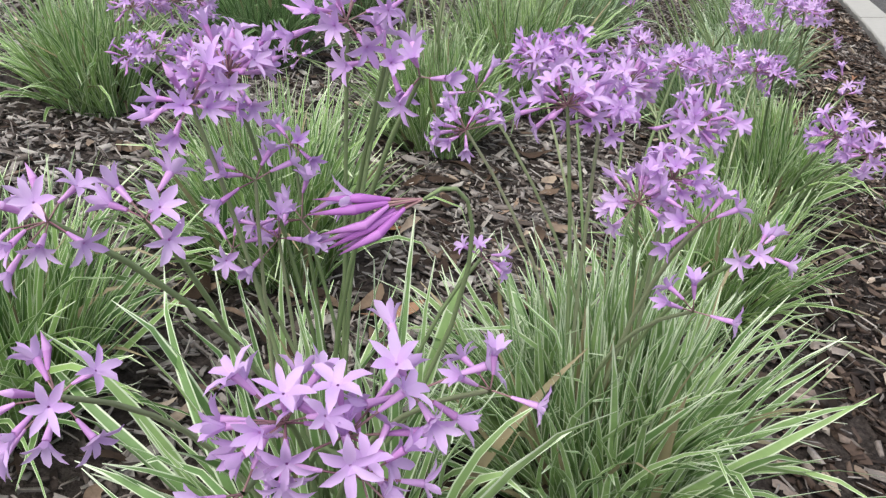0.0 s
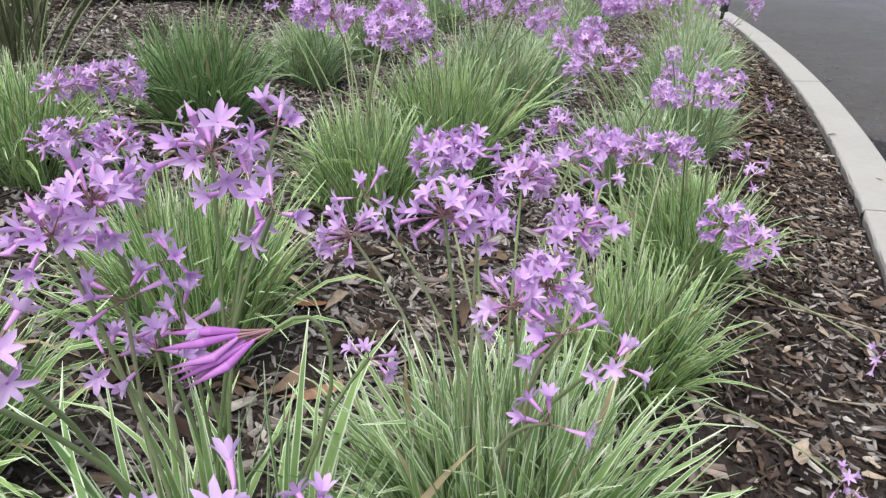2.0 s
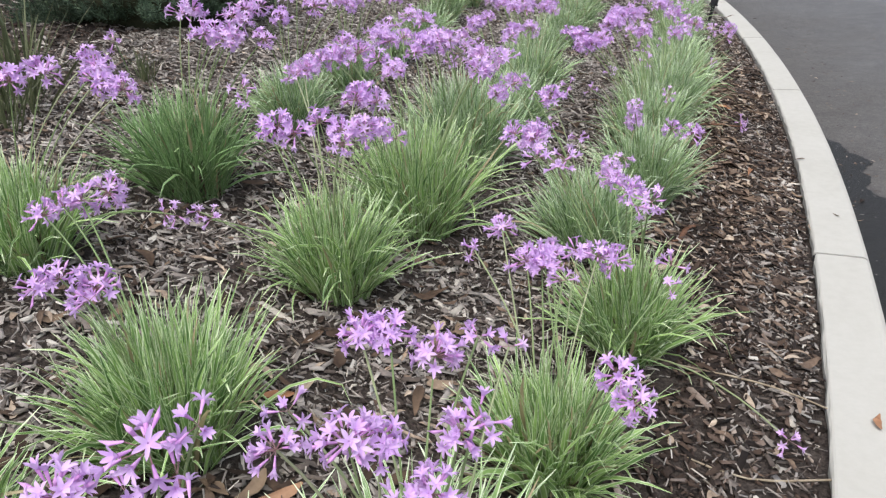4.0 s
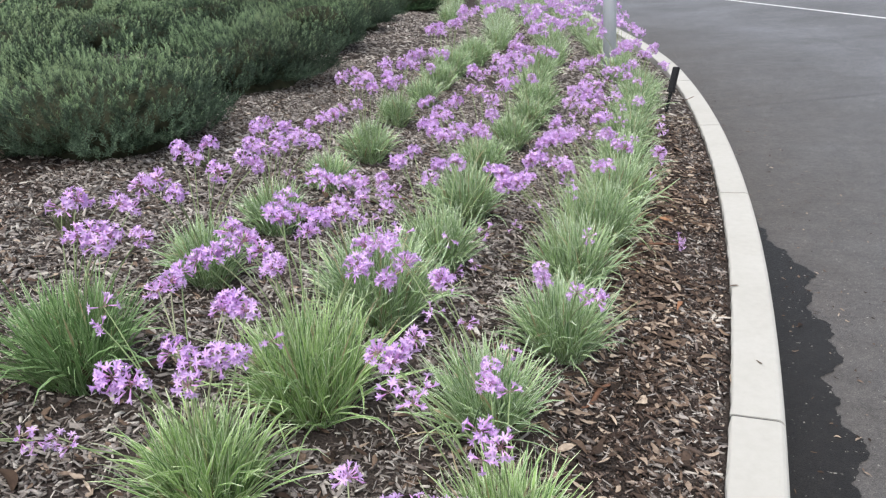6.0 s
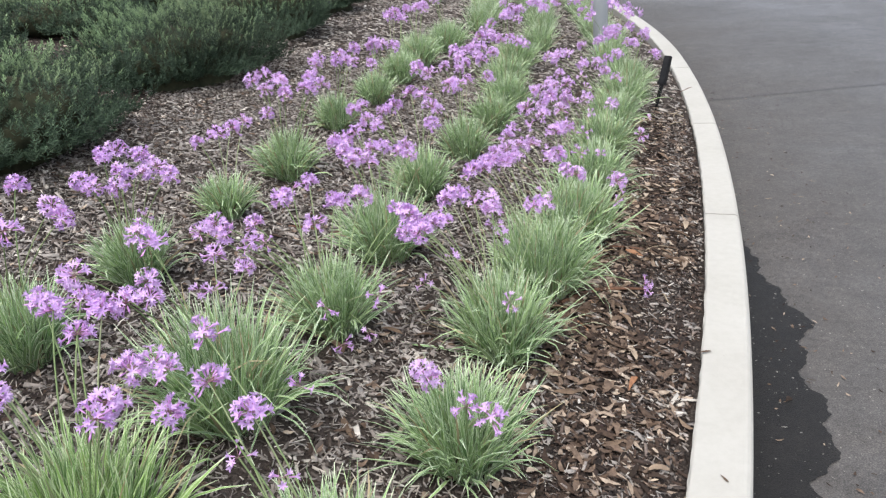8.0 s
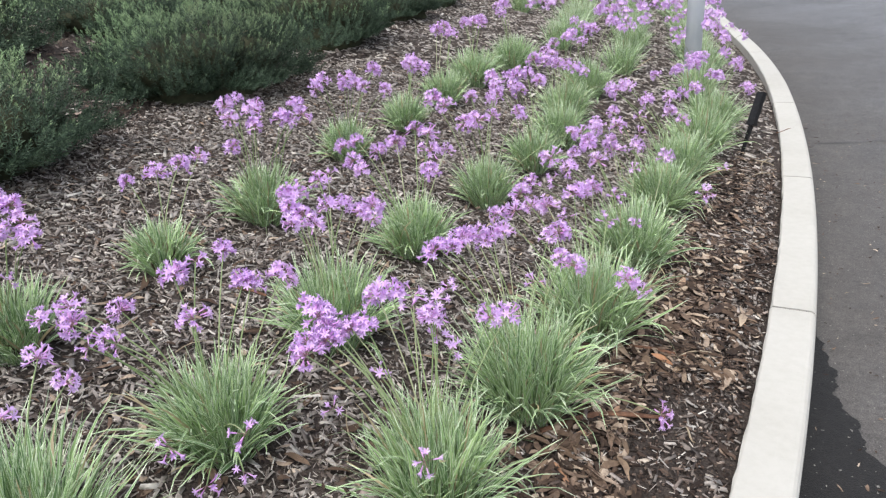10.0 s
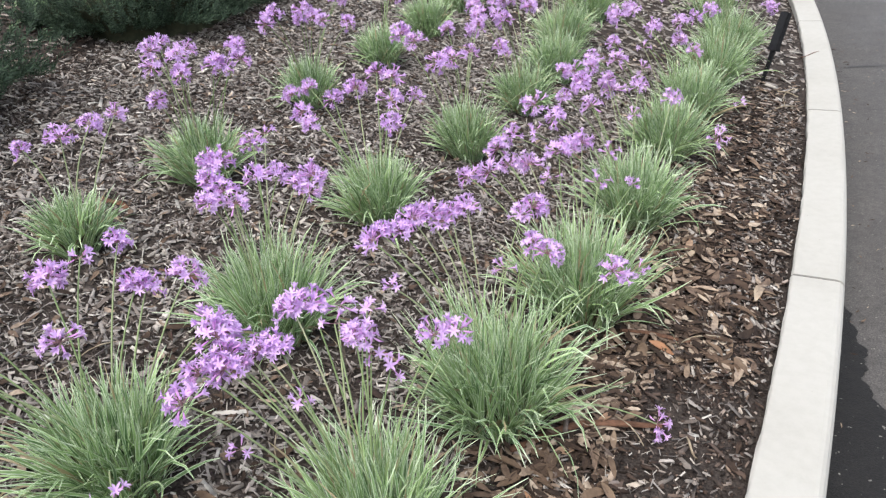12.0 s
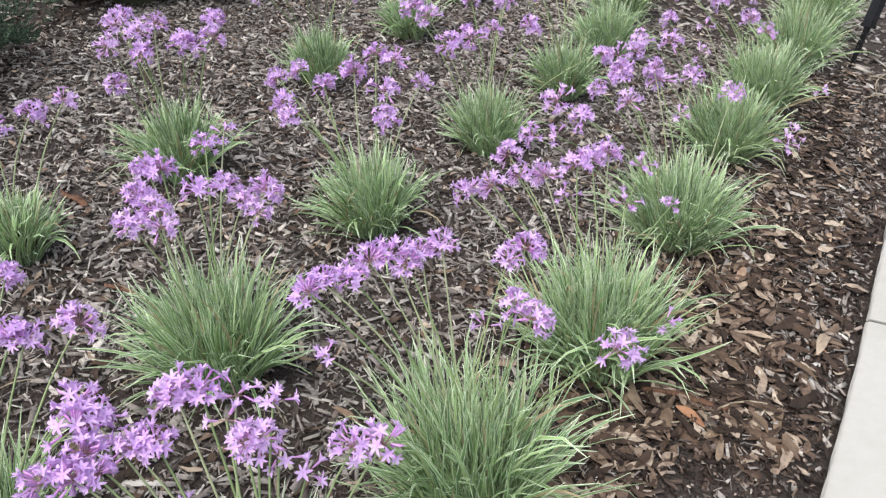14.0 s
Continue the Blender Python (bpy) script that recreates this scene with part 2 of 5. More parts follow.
nt.links.new(ramp(nt, island(nt), [(0.0, (0.015, 0.035, 0.015)), (0.7, (0.03, 0.065, 0.025)), (1.0, (0.06, 0.1, 0.04))]), b.inputs["Base Color"])
LAWN, nt, b = material("mown_lawn", 0.8, 0.2)
c = ramp(nt, noise_of(nt, 0.5, 5.0), [(0.3, (0.27, 0.39, 0.04)), (0.7, (0.37, 0.48, 0.07))])
c = blend(nt, 0.35, c, ramp(nt, noise_of(nt, 60.0), [(0.3, (0.3, 0.3, 0.3)), (0.7, (0.7, 0.7, 0.7))]), "OVERLAY")
nt.links.new(c, b.inputs["Base Color"])
bump(nt, b, noise_of(nt, 90.0), 0.8, 0.03)
GRAVEL, nt, b = material("pale_gravel", 0.9, 0.2)
nt.links.new(ramp(nt, noise_of(nt, 40.0), [(0.3, (0.2, 0.17, 0.14)), (0.7, (0.42, 0.38, 0.33))]), b.inputs["Base Color"])
bump(nt, b, noise_of(nt, 60.0), 0.7, 0.02)

BLACK, nt, b = material("black_plastic", 0.5, 0.25)
nt.links.new(ramp(nt, noise_of(nt, 60.0), [(0.3, (0.006, 0.006, 0.007)), (0.7, (0.016, 0.016, 0.017))]), b.inputs["Base Color"])
STEEL, nt, b = material("pale_painted_steel", 0.4, 0.4)
nt.links.new(ramp(nt, noise_of(nt, 8.0, 5.0), [(0.3, (0.83, 0.88, 0.93)), (0.7, (0.88, 0.92, 0.95))]), b.inputs["Base Color"])
bump(nt, b, noise_of(nt, 70.0), 0.1, 0.002)

# ---- mesh helpers ----


def mesh_np(name, verts, polys, mats, slots=None, edge=None, smooth=False):
    """A mesh from arrays: vertices, and one or more arrays of faces with the same number of corners each."""
    me = bpy.data.meshes.new(name)
    verts = np.asarray(verts, np.float32)
    me.vertices.add(len(verts))
    me.vertices.foreach_set("co", verts.ravel())
    loops = np.concatenate([np.asarray(p).ravel() for p in polys]).astype(np.int32)
    totals = np.concatenate([np.full(len(p), np.asarray(p).shape[1]) for p in polys]).astype(np.int32)
    starts = np.concatenate([[0], np.cumsum(totals)[:-1]]).astype(np.int32)
    me.loops.add(len(loops))
    me.loops.foreach_set("vertex_index", loops)
    me.polygons.add(len(totals))
    me.polygons.foreach_set("loop_start", starts)
    me.polygons.foreach_set("loop_total", totals)
    for m in mats:
        me.materials.append(m)
    if slots is not None:
        me.polygons.foreach_set("material_index", np.asarray(slots, np.int32))
    if smooth:
        me.polygons.foreach_set("use_smooth", np.ones(len(totals), bool))
    if edge is not None:
        a = me.attributes.new("edge", "FLOAT", "POINT")
        a.data.foreach_set("value", np.asarray(edge, np.float32))
    me.update(calc_edges=True)
    me.validate()
    return me


def part(name, data, parent, label="", m=None):
    """One mesh object under a thing or under a part."""
    if isinstance(data, bmesh.types.BMesh):
        me = bpy.data.meshes.new(name)
        data.to_mesh(me)
        data.free()
        data = me
    ob = new(name, data)
    ob.parent = parent
    if m is not None:
        ob.matrix_basis = m
    if label:
        tagged(ob, label)
    return ob


def tube_arrays(points, radii, sides=5, cap=True):
    """A round tube along points."""
    pts = np.asarray(points, float)
    t = np.gradient(pts, axis=0)
    t /= np.linalg.norm(t, axis=1)[:, None] + 1e-9
    ref = np.array([0.31, 0.87, 0.38])
    u = np.cross(t, ref)
    u /= np.linalg.norm(u, axis=1)[:, None] + 1e-9
    w = np.cross(t, u)
    a = np.linspace(0, 2 * np.pi, sides, endpoint=False)
    ring = u[:, None] * np.cos(a)[None, :, None] + w[:, None] * np.sin(a)[None, :, None]
    v = pts[:, None] + ring * np.asarray(radii)[:, None, None]
    n = len(pts)
    i, k = np.meshgrid(np.arange(n - 1), np.arange(sides), indexing="ij")
    k2 = (k + 1) % sides
    f = np.stack([i * sides + k, i * sides + k2, (i + 1) * sides + k2, (i + 1) * sides + k], -1).reshape(-1, 4)
    return v.reshape(-1, 3), f


def joined(pieces):
    """Several (vertices, quads) as one."""
    vs, fs, n = [], [], 0
    for v, f in pieces:
        vs.append(v)
        fs.append(np.asarray(f) + n)
        n += len(v)
    return np.concatenate(vs), np.concatenate(fs)


# ---- the plan: kerb line, bed, road ----
RADIUS, BACK_RADIUS, APEX = 25.0, 21.0, -0.1
TURN_END, TURN_START = 0.24, -0.6
ROAD_Z, KERB_TOP, KERB_W = -0.13, 0.034, 0.136


def kerb_frame(s):
    """Inner kerb edge at s metres along it: place, forward and inward directions."""
    r = RADIUS if s > 0 else BACK_RADIUS
    a = min(max(s / r, TURN_START), TURN_END)
    p = np.array([-r + r * math.cos(a), APEX + r * math.sin(a)])
    f = np.array([-math.sin(a), math.cos(a)])
    return p + f * (s - a * r), f, np.array([-math.cos(a), -math.sin(a)])


def inside(x, y):
    """How far a place lies inside the bed from the kerb's inner edge."""
    x, y = np.asarray(x, float), np.asarray(y, float)
    r = np.where(y > APEX, RADIUS, BACK_RADIUS)
    d = r - np.hypot(x + r, y - APEX)
    for s, sign in ((TURN_END * RADIUS, 1), (TURN_START * BACK_RADIUS, -1)):
        p, f, i = kerb_frame(s)
        past = ((x - p[0]) * f[0] + (y - p[1]) * f[1]) * sign > 0
        d = np.where(past, (x - p[0]) * i[0] + (y - p[1]) * i[1], d)
    return np.where(x < -14, np.maximum(d, 12.0), d)


def far_kerb_x(y):
    return np.where(y > 8, 5.2 - 0.34 * (y - 8) - 0.0005 * (y - 8) ** 2, 5.2 + 0.3 * (8 - y))


def ripple(x, y):
    return 0.006 * np.sin(7.1 * x + 3.3 * y) * np.sin(5.3 * y - 2.1 * x) + 0.004 * np.sin(17 * x - 9 * y + 1.0)


def bed_z(x, y):
    x, y = np.asarray(x, float), np.asarray(y, float)
    d = inside(x, y)
    k = np.clip((y - 1.5) / 3.0, 0, 1)
    near = np.clip((y + 7.0) / 2.5, 0, 1)
    e = (1 - k) * (near * -x + (1 - near) * d) + k * d
    rise = 0.2 * np.minimum(e, 2.35) + 0.06 * (1 - np.exp(-np.maximum(e - 2.35, 0) / 0.3)) + 0.096 * np.clip(e - 2.7, 0, 6)
    return np.where(d > -0.09, 0.002 + rise + ripple(x, y) * np.clip(d * 8, 0, 1), -0.4)


def ground_z(x, y):
    far = np.asarray(x) > far_kerb_x(np.asarray(y)) + 0.2
    return np.where(far, -0.07 + 0.05 * np.clip(x - far_kerb_x(np.asarray(y)), 0, 6), bed_z(x, y))


gx = np.concatenate([[-900, -400, -150, -80, -50], np.arange(-35, -12, 2.0), np.arange(-12, -3, 0.3), np.arange(-3, 0.42, 0.05), np.arange(0.5, 12, 0.3), [14, 18, 25, 40, 80, 200, 500, 900]])
gy = np.concatenate([[-900, -400, -150, -60, -30, -20, -14, -10, -8, -7], np.arange(-6, 7, 0.06), np.arange(7, 40, 0.3), [42, 46, 52, 60, 80, 120, 200, 400, 900]])
X, Y = np.meshgrid(gx, gy, indexing="ij")
Z = ground_z(X, Y)
ni, nj = X.shape
i, j = np.meshgrid(np.arange(ni - 1), np.arange(nj - 1), indexing="ij")
quads = np.stack([i * nj + j, (i + 1) * nj + j, (i + 1) * nj + j + 1, i * nj + j + 1], -1).reshape(-1, 4)
ground = new("ground", mesh_np("ground", np.stack([X, Y, Z], -1).reshape(-1, 3), [quads], [SOIL], smooth=True))
tagged(ground, "dark brown soil of a sloping planting bed", "ground", kind="structure")

rx = np.linspace(-40, 60, 41)
ry = np.linspace(-60, 90, 61)
X, Y = np.meshgrid(rx, ry, indexing="ij")
nj = len(ry)
i, j = np.meshgrid(np.arange(len(rx) - 1), np.arange(nj - 1), indexing="ij")
quads = np.stack([i * nj + j, (i + 1) * nj + j, (i + 1) * nj + j + 1, i * nj + j + 1], -1).reshape(-1, 4)
road = new("road", mesh_np("road", np.stack([X, Y, 0 * X + ROAD_Z], -1).reshape(-1, 3), [quads], [ASPHALT]))
tagged(road, "worn grey asphalt road with fine grit", "road", kind="structure")


def kerb_section(top, width, depth, r_in=0.008, r_out=0.022):
    """Outline across a kerb: distance outward and height, from the bed side to the road side."""
    pts = [(-0.004, top - depth), (0.0, top - r_in)]
    for k in range(1, 4):
        a = math.pi / 2 * k / 3
        pts.append((r_in - r_in * math.cos(a), top - r_in + r_in * math.sin(a)))
    for k in range(0, 5):
        a = math.pi / 2 * k / 4
        pts.append((width - r_out + r_out * math.sin(a), top - r_out + r_out * math.cos(a)))
    pts.append((width + 0.006, top - depth))
    return pts


def kerb_piece(frames, section, wobble):
    """One cast length of kerb, closed at both ends."""
    vs = []
    n, k = len(frames), len(section)
    for q, (p, f, inn) in enumerate(frames):
        for m, (out, z) in enumerate(section):
            o = out + (wobble.uniform(-0.0025, 0.0025) if m in (1, 2) else 0.0)
            lift = 0.14 * min(0.3, abs(p[0])) if p[1] < 4 else 0.042
            vs.append((p[0] - inn[0] * o, p[1] - inn[1] * o, z + lift + (wobble.uniform(-0.0003, 0.0003) if 2 < m < k - 1 else 0)))
    fs = [[q * k + m, q * k + m + 1, (q + 1) * k + m + 1, (q + 1) * k + m] for q in range(n - 1) for m in range(k - 1)]
    me = bpy.data.meshes.new("kerb_segment")
    me.from_pydata(vs, [], fs + [list(range(k))[::-1], [(n - 1) * k + m for m in range(k)]])
    me.materials.append(CONCRETE)
    return me


kerb = tagged(new("kerb"), "pale cast concrete kerb with worn edges and joints", "kerb", kind="structure")
wob = random.Random(4)
joints = [-14.0, -11.5, -8.9, -6.2, -3.9, -1.81, 0.14, 1.57, 3.15, 5.2, 8.4, 10.6, 13.0, 16.0, 20.0, 25.0, 31.0, 38.0]
section = kerb_section(KERB_TOP, KERB_W, 0.5)
for a, z in zip(joints, joints[1:]):
    steps = max(4, int((z - a) / 0.045)) if -4.5 < a < 6 else 14
    frames = [kerb_frame(a + 0.005 + (z - a - 0.01) * k / steps) for k in range(steps + 1)]
    part("kerb_segment", kerb_piece(frames, section, wob), kerb)
low_section = kerb_section(KERB_TOP - 0.004, KERB_W - 0.003, 0.4)
for a in joints[3:12]:
    filler = kerb_piece([kerb_frame(a - 0.0058), kerb_frame(a), kerb_frame(a + 0.0058)], low_section, wob)
    filler.materials.clear()
    filler.materials.append(SEAM)
    part("joint_filler", filler, kerb, "dark dirt in the joint")

far_kerb = tagged(new("far_kerb"), "pale concrete kerb across the road", "kerb", kind="structure")
ys = [-6.0, -1.0, 3.5, 8.0, 11.0, 14.0, 17.0, 20.0, 23.0, 26.0, 29.0, 32.0, 34.5]
section_far = kerb_section(-0.035, 0.3, 0.5, 0.01, 0.08)
for a, z in zip(ys, ys[1:]):
    frames = []
    for k in range(9):
        y = a + 0.01 + (z - a - 0.02) * k / 8
        p = np.array([float(far_kerb_x(y)), y])
        q = np.array([float(far_kerb_x(y + 0.1)), y + 0.1])
        f = (q - p) / np.linalg.norm(q - p)
        frames.append((p + np.array([f[1], -f[0]]) * 0.3, f, np.array([f[1], -f[0]])))
    part("kerb_segment", kerb_piece(frames, section_far, wob), far_kerb)

# white lane line
vs, fs = [], []
for k in range(21):
    y = 15.58 - 0.6 * k
    x = 0.021 + 0.39 * (15.58 - y) + 0.001 * (15.58 - y) ** 2
    vs += [(x - 0.03, y - 0.014, ROAD_Z + 0.004), (x + 0.03, y + 0.014, ROAD_Z + 0.004)]
    if k:
        fs.append([2 * k - 2, 2 * k - 1, 2 * k + 1, 2 * k])
line = new("lane_line", mesh_np("lane_line", vs, [fs], [PAINT]))
tagged(line, "thin white painted lane line on the road", "road marking", kind="structure")

# damp stain along the kerb foot, with a lobed and ragged edge
vs, fs = [], []
ragged = random.Random(3)
rough_edge = 0.0
for k in range(721):
    u = k / 6
    s = 0.25 - 3.8 * k / 720
    p, f, inn = kerb_frame(s + 0.1)
    grow = min(1.0, u / 26) * (1.0 if u < 62 else max(0.55, 1.0 - (u - 62) / 70))
    wide = 0.185 * grow + 0.028 * math.sin(u * 0.31 + 0.6) * grow + 0.017 * math.sin(u * 0.83) * grow + 0.006 * math.sin(u * 2.3) + 0.012
    rough_edge = 0.75 * rough_edge + ragged.uniform(-0.0024, 0.0024)
    wide += rough_edge + 0.002 * math.sin(u * 6.1)
    o = KERB_W - 0.01
    for out in (o, o + max(0.02, wide)):
        vs.append((p[0] - inn[0] * out, p[1] - inn[1] * out, ROAD_Z + 0.004))
    if k:
        fs.append([2 * k - 2, 2 * k, 2 * k + 1, 2 * k - 1])
stain = new("damp_stain", mesh_np("damp_stain", vs, [fs], [WET]))
tagged(stain, "dark damp stain on asphalt along the kerb", "stain", kind="structure")

# a hairline seam across the road
vs, fs = [], []
srand = random.Random(8)
for k in range(60):
    x = 0.1 + 0.1 * k
    y = 2.8 + 0.36 * (x - 0.136) + 0.06 * (x - 0.136) ** 2 * 0.3 + srand.uniform(-0.012, 0.012)
    w = srand.uniform(0.002, 0.006)
    vs += [(x, y - w, ROAD_Z + 0.004), (x, y + w, ROAD_Z + 0.004)]
    if k:
        fs.append([2 * k - 2, 2 * k, 2 * k + 1, 2 * k - 1])
seam = new("road_seam", mesh_np("road_seam", vs, [fs], [SEAM]))
tagged(seam, "thin dark crack across the asphalt", "crack", kind="structure")

# lawn and gravel beyond the shrubs
X, Y = np.meshgrid(np.linspace(-60, -7.7, 40), np.linspace(-20, 45, 40), indexing="ij")
edge_x = -7.7 - 0.5 * np.sin(Y * 0.4)
X = np.minimum(X, edge_x)
i, j = np.meshgrid(np.arange(39), np.arange(39), indexing="ij")
quads = np.stack([i * 40 + j, (i + 1) * 40 + j, (i + 1) * 40 + j + 1, i * 40 + j + 1], -1).reshape(-1, 4)
lawn = new("lawn", mesh_np("lawn", np.stack([X, Y, bed_z(X, Y) + 0.03 + 0.03 * (-7.7 - X)], -1).reshape(-1, 3), [quads], [LAWN], smooth=True))
tagged(lawn, "bright yellow-green mown lawn", "lawn", kind="structure")
X, Y = np.meshgrid(np.linspace(-5.5, -3.9, 14), np.linspace(6.3, 9.8, 18), indexing="ij")
i, j = np.meshgrid(np.arange(13), np.arange(17), indexing="ij")
quads = np.stack([i * 18 + j, (i + 1) * 18 + j, (i + 1) * 18 + j + 1, i * 18 + j + 1], -1).reshape(-1, 4)
gravel = new("gravel_path", mesh_np("gravel_path", np.stack([X, Y, bed_z(X, Y) + 0.02], -1).reshape(-1, 3), [quads], [GRAVEL], smooth=True))
tagged(gravel, "pale brown gravel strip behind the shrubs", "path", kind="structure")

# ---- plants with striped leaves and lilac umbels ----


def blade_arrays(rng, n, spread, high, width, segs=6, upright=1.0, floor=0.008):
    """Arching narrow leaves from one crown; gives vertices, faces and the edge mask."""
    q = np.sqrt(rng.uniform(0, 1, n))
    az = rng.uniform(0, 2 * np.pi, n)
    base = np.stack([np.cos(az), np.sin(az)], 1) * (0.42 * spread * q)[:, None]
    az = az + rng.normal(0, 0.95, n)
    length = high * np.clip(rng.normal(0.86, 0.19, n), 0.35, 1.15)
    lean = np.radians(2 + 28 * q ** 1.5 + rng.normal(0, 15, n)) / upright
    bend = np.radians(4 + 48 * q ** 2.4 + rng.normal(0, 20, n)) / upright
    droop = rng.uniform(0, 1, n) < 0.05 + 0.22 * q ** 3
    bend = np.where(droop, np.abs(bend) + np.radians(rng.uniform(50, 115, n)), bend)
    t = np.linspace(0, 1, segs + 1)
    power = np.where(rng.uniform(0, 1, n) < 0.3, rng.uniform(3.5, 8.0, n), rng.uniform(1.1, 3.0, n))[:, None]
    phi = lean[:, None] + bend[:, None] * t[None] ** power
    ds = (length / segs)[:, None]
    turn = az[:, None] + rng.normal(0, 0.6, n)[:, None] * t[None] ** 1.5
    hx = np.concatenate([np.zeros((n, 1)), np.cumsum(np.sin(phi[:, :-1]) * np.cos(turn[:, :-1]) * ds, 1)], 1) + base[:, :1]
    hy = np.concatenate([np.zeros((n, 1)), np.cumsum(np.sin(phi[:, :-1]) * np.sin(turn[:, :-1]) * ds, 1)], 1) + base[:, 1:]
    hz = np.concatenate([np.zeros((n, 1)), np.cumsum(np.cos(phi[:, :-1]) * ds, 1)], 1)
    hz = np.maximum(hz, floor - 0.2 * hx + 0.012 * rng.uniform(0, 1, (n, 1))) - 0.02 * (1 - t)[None] ** 6
    p = np.stack([hx, hy, hz], -1)
    tan = np.gradient(p, axis=1)
    tan /= np.linalg.norm(tan, axis=2, keepdims=True) + 1e-9
    flat = np.stack([-np.sin(turn), np.cos(turn), 0 * turn], -1)
    roll = rng.normal(0, 0.6, n)[:, None] + 0.5 * t[None] * rng.normal(0, 1, n)[:, None]
    nor = np.cross(tan, flat)
    side = flat * np.cos(roll)[..., None] + nor * np.sin(roll)[..., None]
    nor = np.cross(tan, side)
    w = width * np.clip(rng.lognormal(-0.12, 0.3, n), 0.5, 1.6)[:, None] * (0.75 + 0.35 * np.sin(np.pi * t[None] ** 0.8)) * (1 - t[None] ** 4) * 0.5 + 0.0003
    left, right = p + side * w[..., None], p - side * w[..., None]
    mid = p - nor * (w * 0.35)[..., None]
    v = np.stack([left, mid, right], 2).reshape(-1, 3)
    e = np.tile([1.0, 0.0, 1.0], n * (segs + 1)).reshape(n, segs + 1, 3)
    e[:, -1, 1] = rng.choice([0.0, 1.0, 2.0], n)
    e = e.ravel()
    k = np.arange(n)[:, None, None] * (segs + 1) * 3 + np.arange(segs)[None, :, None] * 3 + np.arange(2)[None, None]
    f = np.stack([k, k + 1, k + 4, k + 3], -1).reshape(-1, 4)
    return v, f, e


def foliage(seed, n, spread, high, width, mat, segs=6, upright=1.0, floor=0.008):
    v, f, e = blade_arrays(np.random.default_rng(seed), n, spread, high, width, segs, upright, floor)
    return mesh_np("foliage", v, [f], [mat], edge=e, smooth=True)


